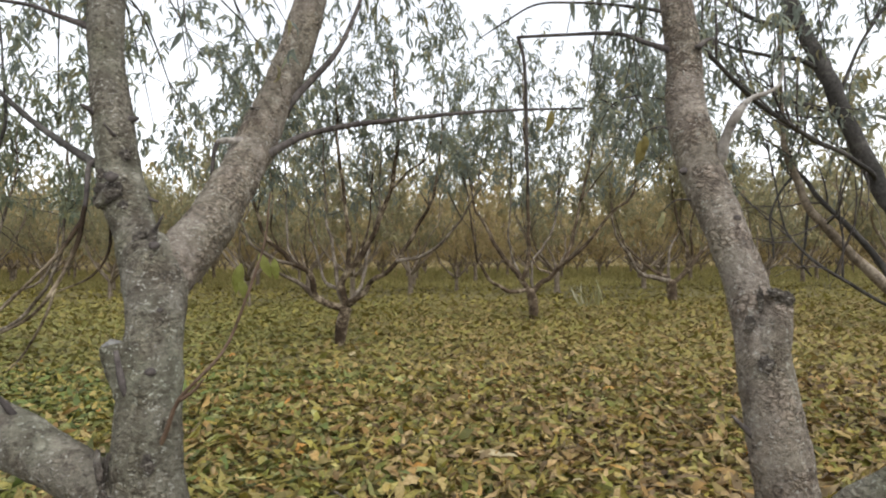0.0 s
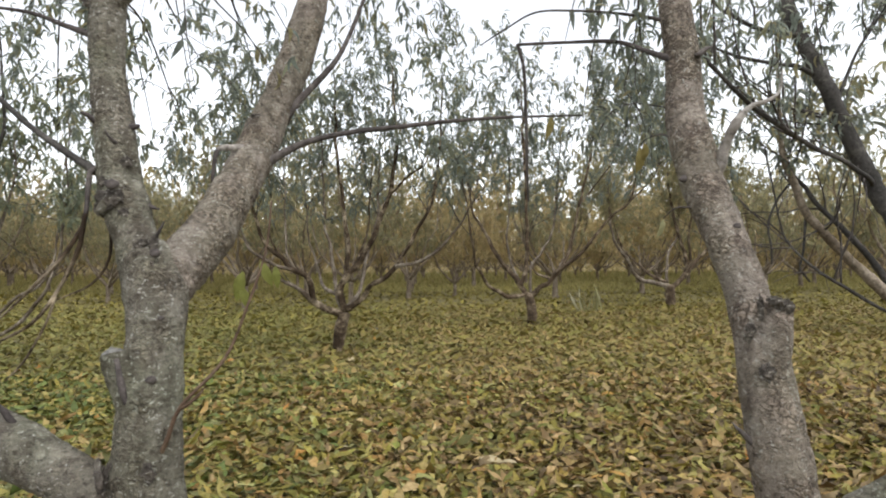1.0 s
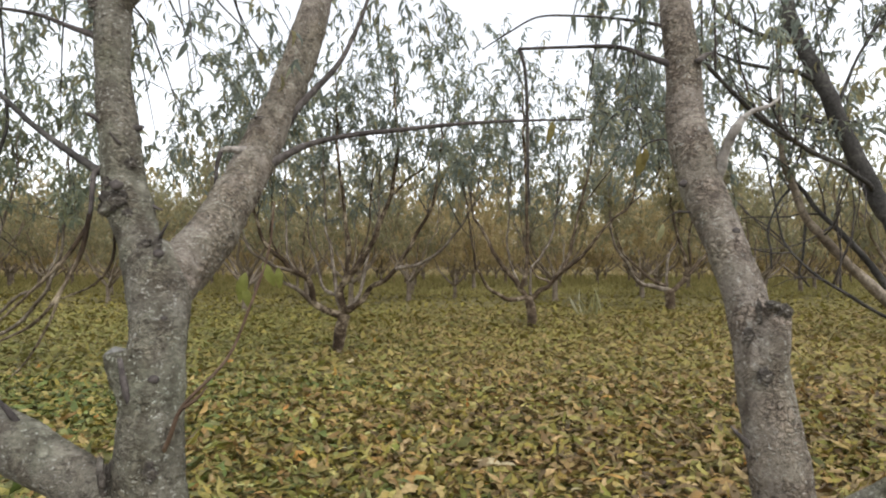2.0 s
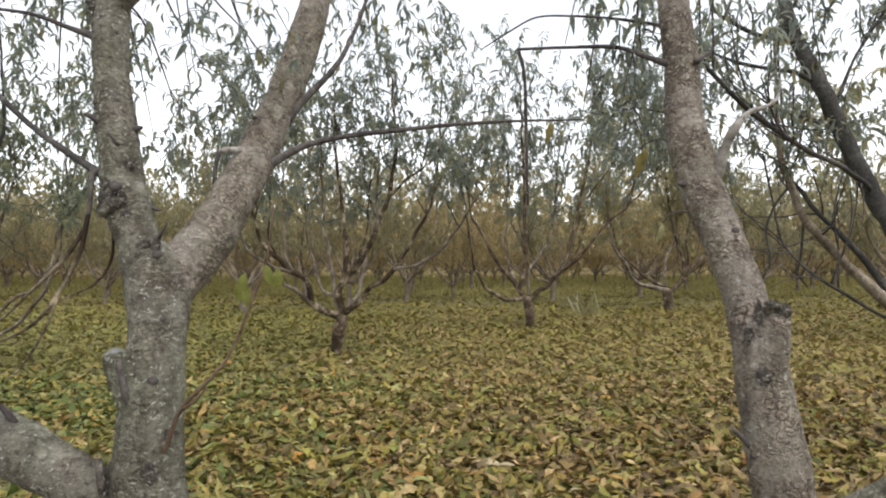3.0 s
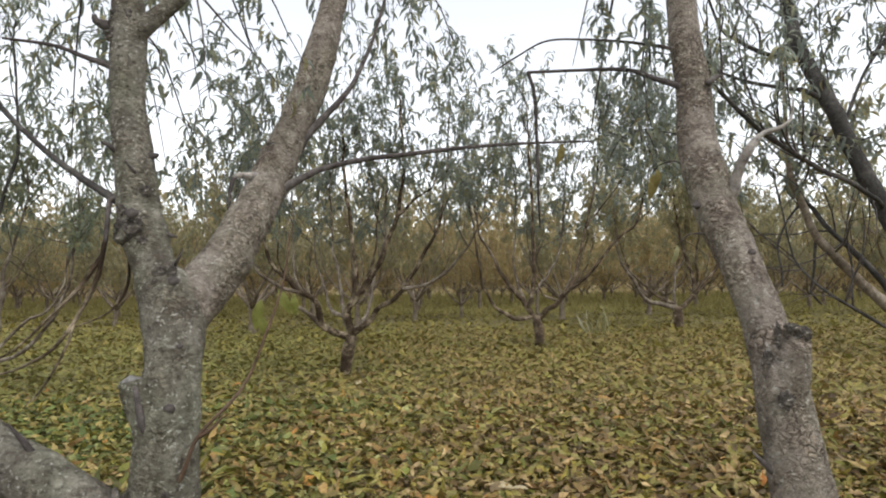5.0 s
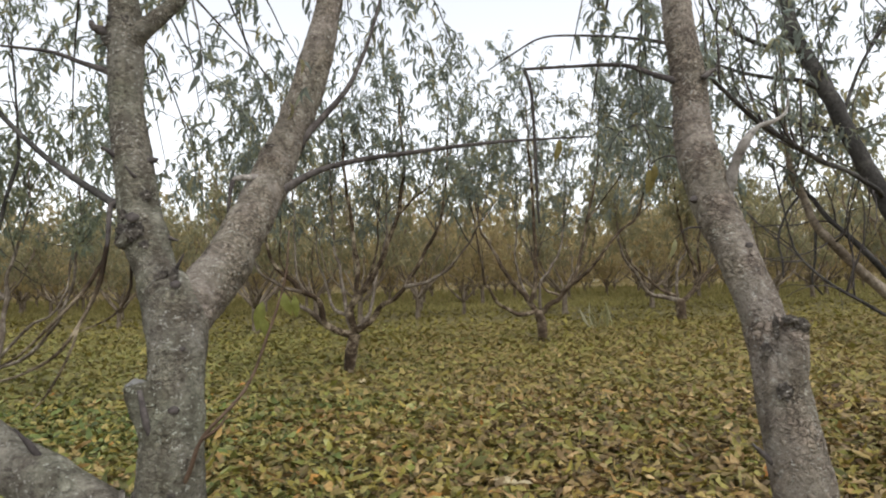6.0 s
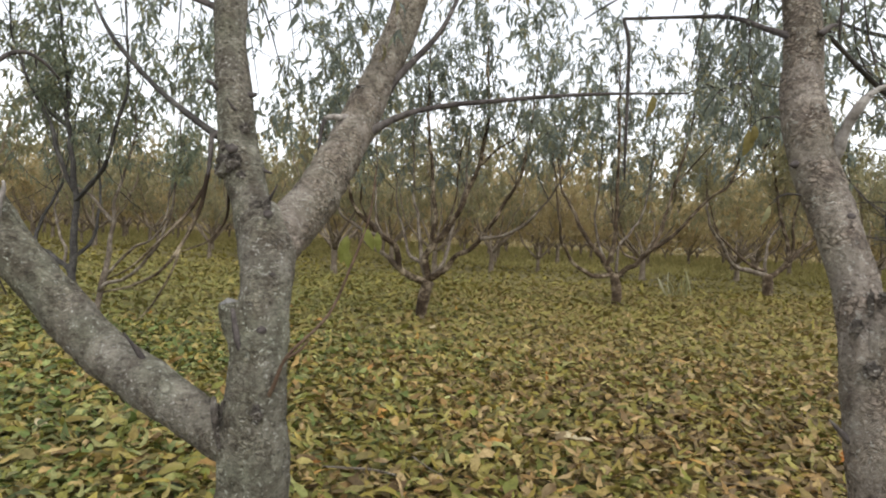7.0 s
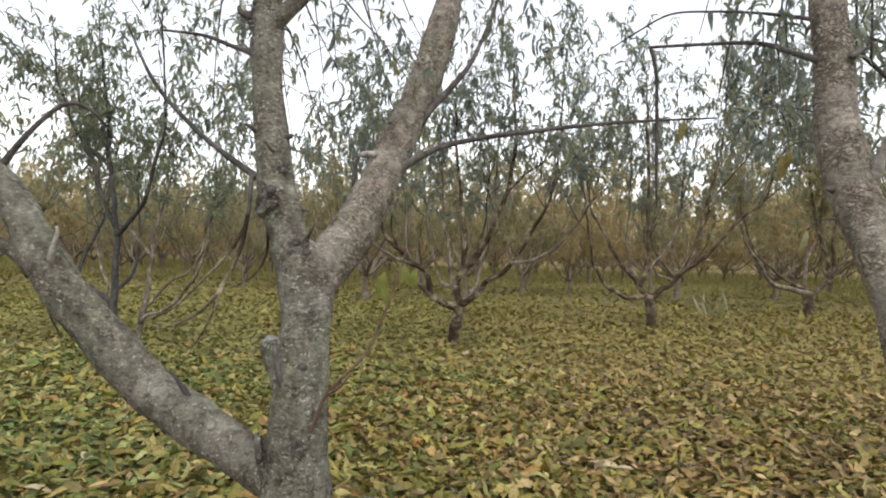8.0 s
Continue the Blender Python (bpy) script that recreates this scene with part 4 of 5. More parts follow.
    cr.clothe(moved([(0.64, 1.98, 2.15, 0.04), (0.6, 2.08, 2.55, 0.028), (0.58, 2.15, 3.0, 0.008)], at), 5, 0.4, 0.8, 0.09, 0.04, 0.6, 0.7, 0.2)
    for rows, gap in (([(0.601, 1.9, 1.817, 0.007), (0.522, 2, 1.875, 0.0058), (0.412, 2.1, 1.926, 0.0052)], 0.025), ([(0.569, 1.9, 1.726, 0.0078), (0.504, 2, 1.792, 0.0066)], 0.02)):
        cr.leaves_on(moved(rows, at), gap, 0.1, 0.075)
    for a in ((0.56, 1.95, 1.85), (0.52, 2.0, 1.86), (0.54, 1.95, 1.76), (0.7, 1.95, 1.9), (0.75, 1.98, 1.85), (0.8, 2.0, 1.95)):
        sh = grow(cr.rng, tuple(np.array(a) - at), (0.1, 0.2, -1), 0.16, 0.0025, -0.3, 0.3)
        cr.shoot(sh)
        cr.leaves_on(sh, 0.02, 0.1, 0.07)
    cr.hang(moved([(0.6, 2.08, 2.55, 0.02), (0.85, 2.8, 2.6, 0.014), (1.05, 3.5, 2.4, 0.009), (1.1, 3.9, 2.2, 0.005)], at), 4, 0.4, 0.8, 0.082, 0.026, 1.5)
    cr.hang(moved([(0.59, 2.12, 2.7, 0.016), (0.7, 3.0, 2.75, 0.012), (0.75, 3.9, 2.5, 0.006)], at), 2, 0.3, 0.6, 0.082, 0.026, 1.7)
    cr.hang(moved([(0.6, 2.1, 2.55, 0.016), (0.85, 3.5, 2.5, 0.012), (1.15, 5.2, 2.35, 0.006)], at), 4, 0.4, 0.8, 0.1, 0.028, 1.6)
    cr.hang(moved([(0.63, 1.84, 1.55, 0.004), (0.61, 2.3, 1.68, 0.003), (0.7, 2.9, 1.66, 0.002)], at), 9, 0.15, 0.35, 0.06, 0.018, 1.35)
    cr.hang(moved([(0.6, 2.1, 2.6, 0.016), (1.1, 3.5, 2.7, 0.012), (1.45, 4.8, 2.5, 0.006)], at), 4, 0.5, 1.0, 0.1, 0.03, 1.5)
    cr.finish(tree, TWIG_DARK, LEAF_GREEN, stations=4)
    twig = [(0.6, 1.78, 1.44, 0.003), (0.57, 1.8, 1.475, 0.0025), (0.535, 1.83, 1.47, 0.0016), (0.52, 1.84, 1.45, 0.001)]
    spray = add(twig, TWIG_DARK, 6, 0.01, 0, "twig")
    for px, py, pz, ln in ((0.52, 1.84, 1.45, 0.075), (0.53, 1.83, 1.46, 0.055)):
        me = leaf_mesh("leaf", np.array([(px - at[0], py - at[1], pz)]), np.array([(0.1, 0.0, -1.0)]), np.array([(0.25, -1.0, 0.1)]), np.array([ln]), np.array([ln * 0.42]), np.array([0.9]), np.array([0.3]), LEAF_YELLOW, 5)
        lf = new("leaf", me)
        lf.parent = spray
        tagged(lf, "single yellow leaf hanging on")
    shoot = add([(0.61, 1.7, 1.275, 0.003), (0.56, 1.7, 1.275, 0.002), (0.533, 1.71, 1.25, 0.001)], TWIG_DARK, 6, 0.01, 0, "twig")
    me = leaf_mesh("leaf", np.array([(0.533 - at[0], 1.71 - at[1], 1.25)]), np.array([(-0.15, 0.0, -1.0)]), np.array([(0.5, -1.0, 0.1)]), np.array([0.055]), np.array([0.018]), np.array([0.6]), np.array([0.3]), WEED_PALE, 5)
    lf = new("leaf", me)
    lf.parent = shoot
    tagged(lf, "pale withered leaf on a thin twig")
    return tree


right_tree()


# ---- trees of the orchard with their own limbs ----
class OwnTree:
    """A tree whose limbs are given one by one; each is clothed with leafy shoots on its outer part."""

    def __init__(self, at, label, seed, size, gap, count, leaf, bark_mat=BARK_ORCHARD, zmin=1.7, high=1.3, lift=0.8, spread=0.5, first=0.5, wobble=0.03, twigs=TWIG_DARK, thin=1.0):
        self.base, self.bark, self.leaf, self.wobble, self.twigs, self.thin = (*at, 0.0), bark_mat, leaf, wobble, twigs, thin
        self.ob = thing("peach_tree", self.base, label, "tree", "orchard trees")
        self.crown = Crown(seed, 4, 0.16, zmin - 0.1)
        self.dress = (count, 0.5, high, size, gap, lift, spread, first, 0.007, zmin)

    def trunk(self, rows):
        limb(self.ob, [(x, y, z, r * self.thin) for x, y, z, r in moved(rows, self.base)], self.bark, 14, 0.04, 0.12, "trunk")

    def limb(self, rows, bark_mat=None, leafy=1.0):
        rows = [(x, y, z, r * self.thin) for x, y, z, r in moved(rows, self.base)]
        limb(self.ob, rows, bark_mat or self.bark, 9, 0.05, 0.16, wobble=self.wobble)
        if leafy:
            self.crown.clothe(rows, self.dress[0] * leafy, *self.dress[1:])

    def finish(self):
        self.crown.finish(self.ob, self.twigs, self.leaf, stations=4)


t = OwnTree((-1.373, 8.34), "open vase-shaped peach tree with bare lower limbs in leaf litter", 21, 0.165, 0.045, 10, LEAF_GREEN, zmin=1.7, high=1.6, thin=0.92)
t.trunk([(-1.373, 8.34, -0.025, 0.0785), (-1.35, 8.34, 0.257, 0.0841), (-1.29, 8.34, 0.517, 0.0898)])
t.limb([(-1.29, 8.34, 0.495, 0.0561), (-1.48, 8.28, 0.56, 0.0519), (-1.681, 8.21, 0.69, 0.0479), (-1.696, 8.15, 0.876, 0.0438), (-1.733, 8.08, 0.987, 0.0398), (-1.898, 8.02, 1.096, 0.0359), (-2.025, 7.96, 1.247, 0.0321), (-2.15, 7.89, 1.367, 0.0283), (-2.258, 7.83, 1.541, 0.0245), (-2.308, 7.76, 1.781, 0.0208), (-2.372, 7.7, 2.121, 0.0172), (-2.427, 7.65, 2.831, 0.0069)])
t.limb([(-1.68, 8.21, 0.683, 0.0405), (-1.811, 8.11, 0.805, 0.0327), (-1.966, 8, 0.925, 0.0251), (-2.081, 7.9, 1.027, 0.0177)], BARK_LIT)
t.limb([(-1.908, 8, 1.097, 0.0287), (-2.086, 7.92, 1.147, 0.0255), (-2.24, 7.84, 1.253, 0.0225), (-2.356, 7.76, 1.364, 0.0194), (-2.434, 7.68, 1.534, 0.0165), (-2.476, 7.6, 1.734, 0.0136), (-2.543, 7.47, 2.543, 0.0054)], BARK_LIT)
t.limb([(-1.29, 8.34, 0.517, 0.0561), (-1.329, 8.31, 0.854, 0.0517), (-1.234, 8.28, 1.017, 0.0474), (-1.067, 8.24, 1.187, 0.0431), (-0.914, 8.21, 1.443, 0.0388), (-0.8, 8.18, 1.698, 0.0346), (-0.686, 8.15, 2.061, 0.0304), (-0.609, 8.11, 2.385, 0.0263), (-0.576, 8.08, 2.744, 0.0221), (-0.602, 8.05, 3.101, 0.018), (-0.62, 8.03, 3.699, 0.0072)])
t.limb([(-0.685, 8.14, 2.06, 0.0219), (-0.497, 8.06, 2.195, 0.0181), (-0.348, 7.98, 2.313, 0.0143), (-0.181, 7.9, 2.456, 0.0106), (-0.038, 7.83, 2.858, 0.0042)])
t.limb([(-1.271, 8.32, 0.987, 0.0373), (-1.253, 8.35, 1.301, 0.0343), (-1.271, 8.38, 1.602, 0.0313), (-1.298, 8.41, 1.83, 0.0283), (-1.348, 8.44, 2.137, 0.0252), (-1.398, 8.47, 2.522, 0.0222), (-1.425, 8.5, 2.911, 0.0191), (-1.449, 8.53, 3.749, 0.0076)])
t.limb([(-1.283, 8.34, 0.554, 0.0486), (-1.171, 8.29, 0.616, 0.0453), (-1.023, 8.24, 0.744, 0.042), (-0.914, 8.19, 0.892, 0.0387), (-0.726, 8.14, 0.98, 0.0355), (-0.576, 8.1, 1.132, 0.0323), (-0.493, 8.04, 1.29, 0.0292), (-0.353, 8, 1.504, 0.026), (-0.207, 7.95, 1.786, 0.023), (-0.098, 7.9, 2.065, 0.0199), (-0.04, 7.85, 2.34, 0.0169), (-0.01, 7.8, 2.684, 0.014), (0.011, 7.76, 3.28, 0.0056)])
t.limb([(-0.59, 8.08, 1.125, 0.029), (-0.317, 7.96, 1.181, 0.025), (-0.066, 7.85, 1.319, 0.0211), (0.109, 7.73, 1.489, 0.0173), (0.279, 7.62, 1.721, 0.0136), (0.39, 7.5, 1.946, 0.0101), (0.47, 7.41, 2.388, 0.004)], BARK_LIT)
t.limb([(-1.307, 8.4, 0.565, 0.0339), (-1.19, 8.58, 0.69, 0.0315), (-1.121, 8.77, 0.876, 0.0289), (-1.096, 8.95, 1.151, 0.0261), (-1.036, 9.13, 1.438, 0.0233), (-0.973, 9.32, 1.779, 0.0202), (-0.957, 9.5, 2.178, 0.0171), (-0.941, 9.68, 3.218, 0.0068)], BARK_LIT)
t.limb([(-1.33, 8.4, 0.55, 0.0377), (-1.432, 8.52, 0.847, 0.0336), (-1.491, 8.64, 1.075, 0.0295), (-1.535, 8.76, 1.389, 0.0252), (-1.628, 8.88, 1.672, 0.0207), (-1.683, 9, 2.044, 0.0162), (-1.746, 9.14, 3.098, 0.0065)], BARK_LIT)
t.limb([(-1.406, 8.5, 0.756, 0.0305), (-1.611, 8.7, 0.841, 0.0264), (-1.745, 8.9, 1.074, 0.022), (-1.858, 9.1, 1.319, 0.0174), (-1.975, 9.3, 1.658, 0.0125), (-2.103, 9.52, 2.66, 0.005)], BARK_LIT)
t.limb([(-1.829, 8.03, 1.053, 0.0216), (-2.004, 8.15, 1.301, 0.0183), (-2.057, 8.28, 1.6, 0.0148), (-2.096, 8.4, 1.909, 0.0113), (-2.149, 8.56, 2.956, 0.0045)], BARK_LIT)
t.limb([(-2.059, 7.95, 1.275, 0.0142), (-2.157, 7.87, 1.577, 0.0123), (-2.105, 7.78, 1.921, 0.0105), (-2.11, 7.7, 2.189, 0.0086), (-2.114, 7.63, 2.779, 0.004)])
t.limb([(-1.186, 8.3, 1.076, 0.0223), (-1.1, 8.5, 1.303, 0.0191), (-1.032, 8.7, 1.619, 0.0156), (-1.015, 8.9, 2.03, 0.012), (-0.998, 9.1, 3.064, 0.0048)])
t.finish()

t = OwnTree((1.67, 11.73), "spreading peach tree with a low sweeping limb and leafy top", 22, 0.18, 0.05, 15, LEAF_GREEN, BARK_WARM, zmin=2.2, high=1.9, thin=0.85)
t.trunk([(1.67, 11.73, -0.053, 0.1007), (1.683, 11.73, 0.295, 0.1033), (1.622, 11.73, 0.581, 0.106)])
t.limb([(1.601, 11.73, 0.591, 0.053), (1.257, 11.58, 0.558, 0.0471), (0.983, 11.44, 0.67, 0.0413), (0.788, 11.29, 0.839, 0.0357), (0.659, 11.15, 1.045, 0.0302), (0.562, 11, 1.294, 0.0248), (0.372, 10.71, 2.622, 0.0099)])
t.limb([(1.559, 11.73, 0.623, 0.0636), (1.424, 11.82, 0.844, 0.0579), (1.244, 11.92, 1.09, 0.0521), (1.039, 12.02, 1.362, 0.0462), (0.885, 12.11, 1.671, 0.0401), (0.729, 12.2, 1.974, 0.034), (0.581, 12.3, 2.372, 0.0278), (0.31, 12.48, 4.222, 0.0111)])
t.limb([(1.486, 11.73, 0.75, 0.053), (1.557, 11.69, 1.036, 0.0484), (1.597, 11.65, 1.457, 0.0439), (1.585, 11.62, 1.981, 0.0393), (1.574, 11.58, 2.502, 0.0349), (1.532, 11.54, 3.126, 0.0304), (1.51, 11.5, 3.642, 0.026), (1.493, 11.47, 4.6, 0.0104)])
t.limb([(1.685, 11.73, 0.548, 0.0636), (1.839, 11.63, 0.72, 0.0578), (1.99, 11.52, 0.827, 0.052), (2.138, 11.42, 1.056, 0.0464), (2.324, 11.32, 1.188, 0.0409), (2.587, 11.21, 1.439, 0.0354), (2.816, 11.11, 1.735, 0.0301), (3.041, 11, 2.027, 0.0248), (3.29, 10.9, 2.263, 0.0197), (3.5, 10.8, 3.19, 0.012), (3.45, 10.8, 4.1, 0.005)])
t.limb([(2.197, 11.4, 1.096, 0.0412), (2.314, 11.46, 1.344, 0.0373), (2.434, 11.52, 1.761, 0.0333), (2.556, 11.58, 2.235, 0.0293), (2.723, 11.64, 2.821, 0.0252), (2.827, 11.7, 3.36, 0.0211), (2.912, 11.75, 4.429, 0.0084)])
t.limb([(1.675, 11.8, 0.63, 0.0373), (1.685, 12, 0.979, 0.0347), (1.748, 12.2, 1.141, 0.032), (1.97, 12.4, 1.364, 0.0292), (2.176, 12.6, 1.687, 0.0262), (2.331, 12.8, 2.182, 0.0232), (2.526, 13.05, 3.785, 0.0093)], BARK_LIT)
t.limb([(2.027, 11.5, 0.869, 0.0312), (1.895, 11.63, 0.93, 0.0263), (1.737, 11.77, 1.024, 0.0213), (1.62, 11.9, 1.356, 0.0161), (1.495, 12.04, 2.27, 0.0064)])
t.limb([(1.464, 11.8, 0.823, 0.032), (1.315, 12.07, 1.252, 0.0273), (1.293, 12.33, 1.701, 0.0223), (1.359, 12.6, 2.284, 0.0171), (1.42, 12.85, 3.666, 0.0068)], BARK_LIT)
t.limb([(2.547, 11.54, 2.231, 0.022), (2.9, 11.45, 2.7, 0.016), (3.25, 11.35, 3.2, 0.011), (3.45, 11.3, 3.9, 0.005)], leafy=1.5)
t.limb([(3.041, 11.0, 2.027, 0.018), (3.5, 11.1, 2.4, 0.014), (3.9, 11.2, 2.9, 0.01), (4.05, 11.2, 3.6, 0.005)], leafy=1.5)
t.finish()

t = OwnTree((-4.79, 6.5), "slender peach tree with a dark upright stem and airy foliage", 23, 0.14, 0.042, 13, LEAF_LIGHT, BARK_DARK, zmin=1.5, high=1.6, lift=0.5, spread=0.65)
t.trunk([(-4.784, 6.5, -0.048, 0.0752), (-4.804, 6.5, 0.094, 0.0694)])
t.limb([(-4.804, 6.5, 0.094, 0.0492), (-4.972, 6.5, 0.269, 0.0457), (-5.084, 6.5, 0.493, 0.0422), (-5.076, 6.5, 0.854, 0.0388), (-5.059, 6.5, 1.184, 0.0353), (-5.084, 6.5, 1.446, 0.0318), (-5.112, 6.5, 1.776, 0.0284), (-5.187, 6.5, 2.173, 0.0249), (-5.218, 6.5, 2.571, 0.0214), (-5.271, 6.5, 2.971, 0.0179), (-5.345, 6.5, 3.307, 0.0145), (-5.41, 6.5, 4.02, 0.0058)])
t.limb([(-5.091, 6.5, 1.433, 0.0289), (-5.177, 6.47, 1.64, 0.0259), (-5.266, 6.43, 1.965, 0.0229), (-5.36, 6.4, 2.223, 0.0199), (-5.499, 6.37, 2.481, 0.017), (-5.632, 6.33, 2.803, 0.0141), (-5.728, 6.3, 3.125, 0.0112), (-5.813, 6.27, 3.831, 0.0045)])
t.limb([(-5.072, 6.5, 1.328, 0.0289), (-4.834, 6.46, 1.539, 0.0263), (-4.671, 6.41, 1.706, 0.0236), (-4.549, 6.37, 1.959, 0.0211), (-4.443, 6.33, 2.208, 0.0185), (-4.355, 6.29, 2.515, 0.016), (-4.301, 6.24, 2.819, 0.0135), (-4.319, 6.2, 3.151, 0.011), (-4.335, 6.16, 3.868, 0.0044)])
t.limb([(-4.787, 6.5, 0.03, 0.0376), (-4.767, 6.56, 0.305, 0.0342), (-4.72, 6.61, 0.664, 0.0307), (-4.764, 6.67, 0.927, 0.0272), (-4.775, 6.73, 1.128, 0.0236), (-4.794, 6.79, 1.332, 0.0199), (-4.711, 6.84, 1.677, 0.0161), (-4.684, 6.9, 1.958, 0.0123), (-4.647, 6.98, 2.907, 0.0049)], BARK_LIT)
t.limb([(-4.783, 6.73, 1.114, 0.024), (-5.011, 6.77, 1.313, 0.0211), (-5.17, 6.82, 1.415, 0.0182), (-5.37, 6.86, 1.497, 0.0153), (-5.611, 6.9, 1.743, 0.0123), (-5.924, 6.95, 2.692, 0.0049)], BARK_LIT)
t.limb([(-4.77, 6.55, 0.325, 0.0262), (-4.631, 6.49, 0.415, 0.0239), (-4.36, 6.42, 0.496, 0.0216), (-4.14, 6.36, 0.648, 0.0194), (-3.954, 6.29, 0.857, 0.0172), (-3.776, 6.23, 1.146, 0.015), (-3.681, 6.16, 1.45, 0.0129), (-3.613, 6.1, 1.746, 0.0108), (-3.525, 6.02, 2.688, 0.0043)], BARK_LIT)
t.limb([(-4.732, 6.6, 0.5, 0.0176), (-4.471, 6.65, 0.817, 0.0156), (-4.289, 6.7, 0.907, 0.0134), (-4.168, 6.75, 1.109, 0.0113), (-4.117, 6.8, 1.479, 0.0091), (-4.056, 6.86, 2.551, 0.004)], BARK_LIT)
t.limb([(-5.059, 6.5, 0.422, 0.0347), (-5.298, 6.65, 0.574, 0.0316), (-5.604, 6.8, 0.678, 0.0283), (-5.938, 6.95, 0.817, 0.0248), (-5.997, 7.1, 1.102, 0.0211), (-5.968, 7.25, 1.364, 0.0173), (-5.96, 7.4, 1.673, 0.0132), (-5.95, 7.6, 2.708, 0.0053)])
t.limb([(-5.347, 6.7, 0.583, 0.0209), (-5.513, 6.92, 0.76, 0.0185), (-5.822, 7.15, 1.034, 0.016), (-6.05, 7.38, 1.255, 0.0132), (-6.196, 7.6, 1.531, 0.0102), (-6.368, 7.86, 2.486, 0.0041)], BARK_LIT)
t.limb([(-5.07, 6.5, 0.69, 0.0231), (-5.029, 6.7, 0.838, 0.0209), (-5.097, 6.9, 1.052, 0.0185), (-5.208, 7.1, 1.3, 0.0158), (-5.386, 7.3, 1.635, 0.013), (-5.594, 7.53, 2.726, 0.0052)])
t.limb([(-5.187, 6.5, 2.159, 0.0145), (-5.463, 6.6, 2.291, 0.0127), (-5.711, 6.7, 2.516, 0.0109), (-5.89, 6.8, 2.854, 0.0091), (-6.026, 6.88, 3.53, 0.004)])
t.finish()

t = OwnTree((6.24, 16.99), "low-forked peach tree with wide level limbs", 24, 0.2, 0.055, 30, LEAF_DULL, BARK_WARM, zmin=1.6, high=2.0, twigs=TWIG_RED)
t.trunk([(6.243, 16.99, -0.107, 0.1312), (6.233, 16.99, 0.278, 0.1351), (6.22, 16.99, 0.539, 0.1389)])
t.limb([(6.19, 16.99, 0.54, 0.0695), (5.739, 16.84, 0.639, 0.0625), (5.385, 16.69, 0.705, 0.0556), (5.114, 16.55, 0.905, 0.0488), (4.878, 16.4, 1.28, 0.0422), (4.586, 16.25, 1.649, 0.0357), (4.402, 16.1, 2.084, 0.0292), (4.3, 15.92, 3.451, 0.018), (4.5, 15.9, 4.7, 0.006)], BARK_LIT)
t.limb([(6.133, 17, 0.632, 0.0541), (5.709, 17.2, 0.894, 0.0443), (5.339, 17.4, 1.288, 0.0343), (5.054, 17.6, 1.772, 0.024), (4.695, 17.85, 3.431, 0.0096)])
t.limb([(6.313, 16.99, 0.524, 0.0695), (6.691, 17.12, 0.812, 0.0622), (6.98, 17.24, 1.122, 0.0549), (7.32, 17.37, 1.436, 0.0474), (7.603, 17.5, 1.835, 0.0398), (8.022, 17.69, 3.476, 0.0159)])
t.limb([(6.77, 17.12, 0.889, 0.0544), (6.737, 17.22, 1.436, 0.0489), (6.624, 17.31, 1.91, 0.0433), (6.51, 17.4, 2.549, 0.0376), (6.442, 17.5, 3.196, 0.0318), (6.39, 17.58, 4.387, 0.0127)])
t.limb([(6.163, 17, 0.632, 0.0463), (6.237, 17.23, 1.125, 0.0411), (6.436, 17.45, 1.6, 0.0357), (6.7, 17.68, 1.895, 0.0301), (6.86, 17.9, 2.589, 0.0244), (6.989, 18.08, 3.988, 0.0098)], BARK_LIT)
t.limb([(6.605, 17.1, 0.751, 0.0466), (6.777, 16.93, 1.276, 0.0385), (6.672, 16.77, 1.884, 0.0305), (6.703, 16.6, 2.48, 0.0226), (6.733, 16.44, 3.896, 0.009)])
t.finish()

t = OwnTree((3.1, 3.95), "large dark-barked peach tree with thick raking limbs", 25, 0.092, 0.034, 17, LEAF_GREEN, BARK_DARK, 1.7, 1.0, 0.3, 0.6, 0.35, 0.015)
t.trunk([(3.1, 3.95, -0.05, 0.16), (3.08, 3.95, 0.3, 0.13), (3, 3.92, 0.62, 0.12)])
t.limb([(3.02, 3.9, 0.5, 0.1), (2.8, 3.75, 0.95, 0.075), (2.614, 3.7, 1.316, 0.053), (2.544, 3.75, 1.498, 0.0513), (2.513, 3.8, 1.636, 0.0495), (2.403, 3.85, 1.947, 0.0477), (2.312, 3.9, 2.249, 0.0458), (2.23, 3.95, 2.509, 0.0439), (2.165, 4, 2.757, 0.0418), (2.078, 4.07, 3.579, 0.0167)], leafy=0.9)
t.limb([(3.08, 3.98, 0.4, 0.07), (3.064, 4.12, 0.692, 0.0396), (2.829, 4.15, 0.961, 0.0362), (2.639, 4.18, 1.161, 0.0328), (2.476, 4.2, 1.345, 0.0294), (2.376, 4.22, 1.487, 0.0259), (2.308, 4.25, 1.684, 0.0223), (2.269, 4.28, 1.838, 0.0187), (2.267, 4.3, 2.031, 0.0151), (2.264, 4.33, 2.749, 0.006)], BARK_LIGHTENED, leafy=0.9)
t.limb([(2.958, 4.17, 0.887, 0.0255), (2.796, 4.22, 1.168, 0.0228), (2.663, 4.26, 1.34, 0.0201), (2.527, 4.31, 1.502, 0.0173), (2.444, 4.35, 1.659, 0.0145), (2.377, 4.4, 1.801, 0.0116), (2.255, 4.49, 2.48, 0.0046)], leafy=0.7)
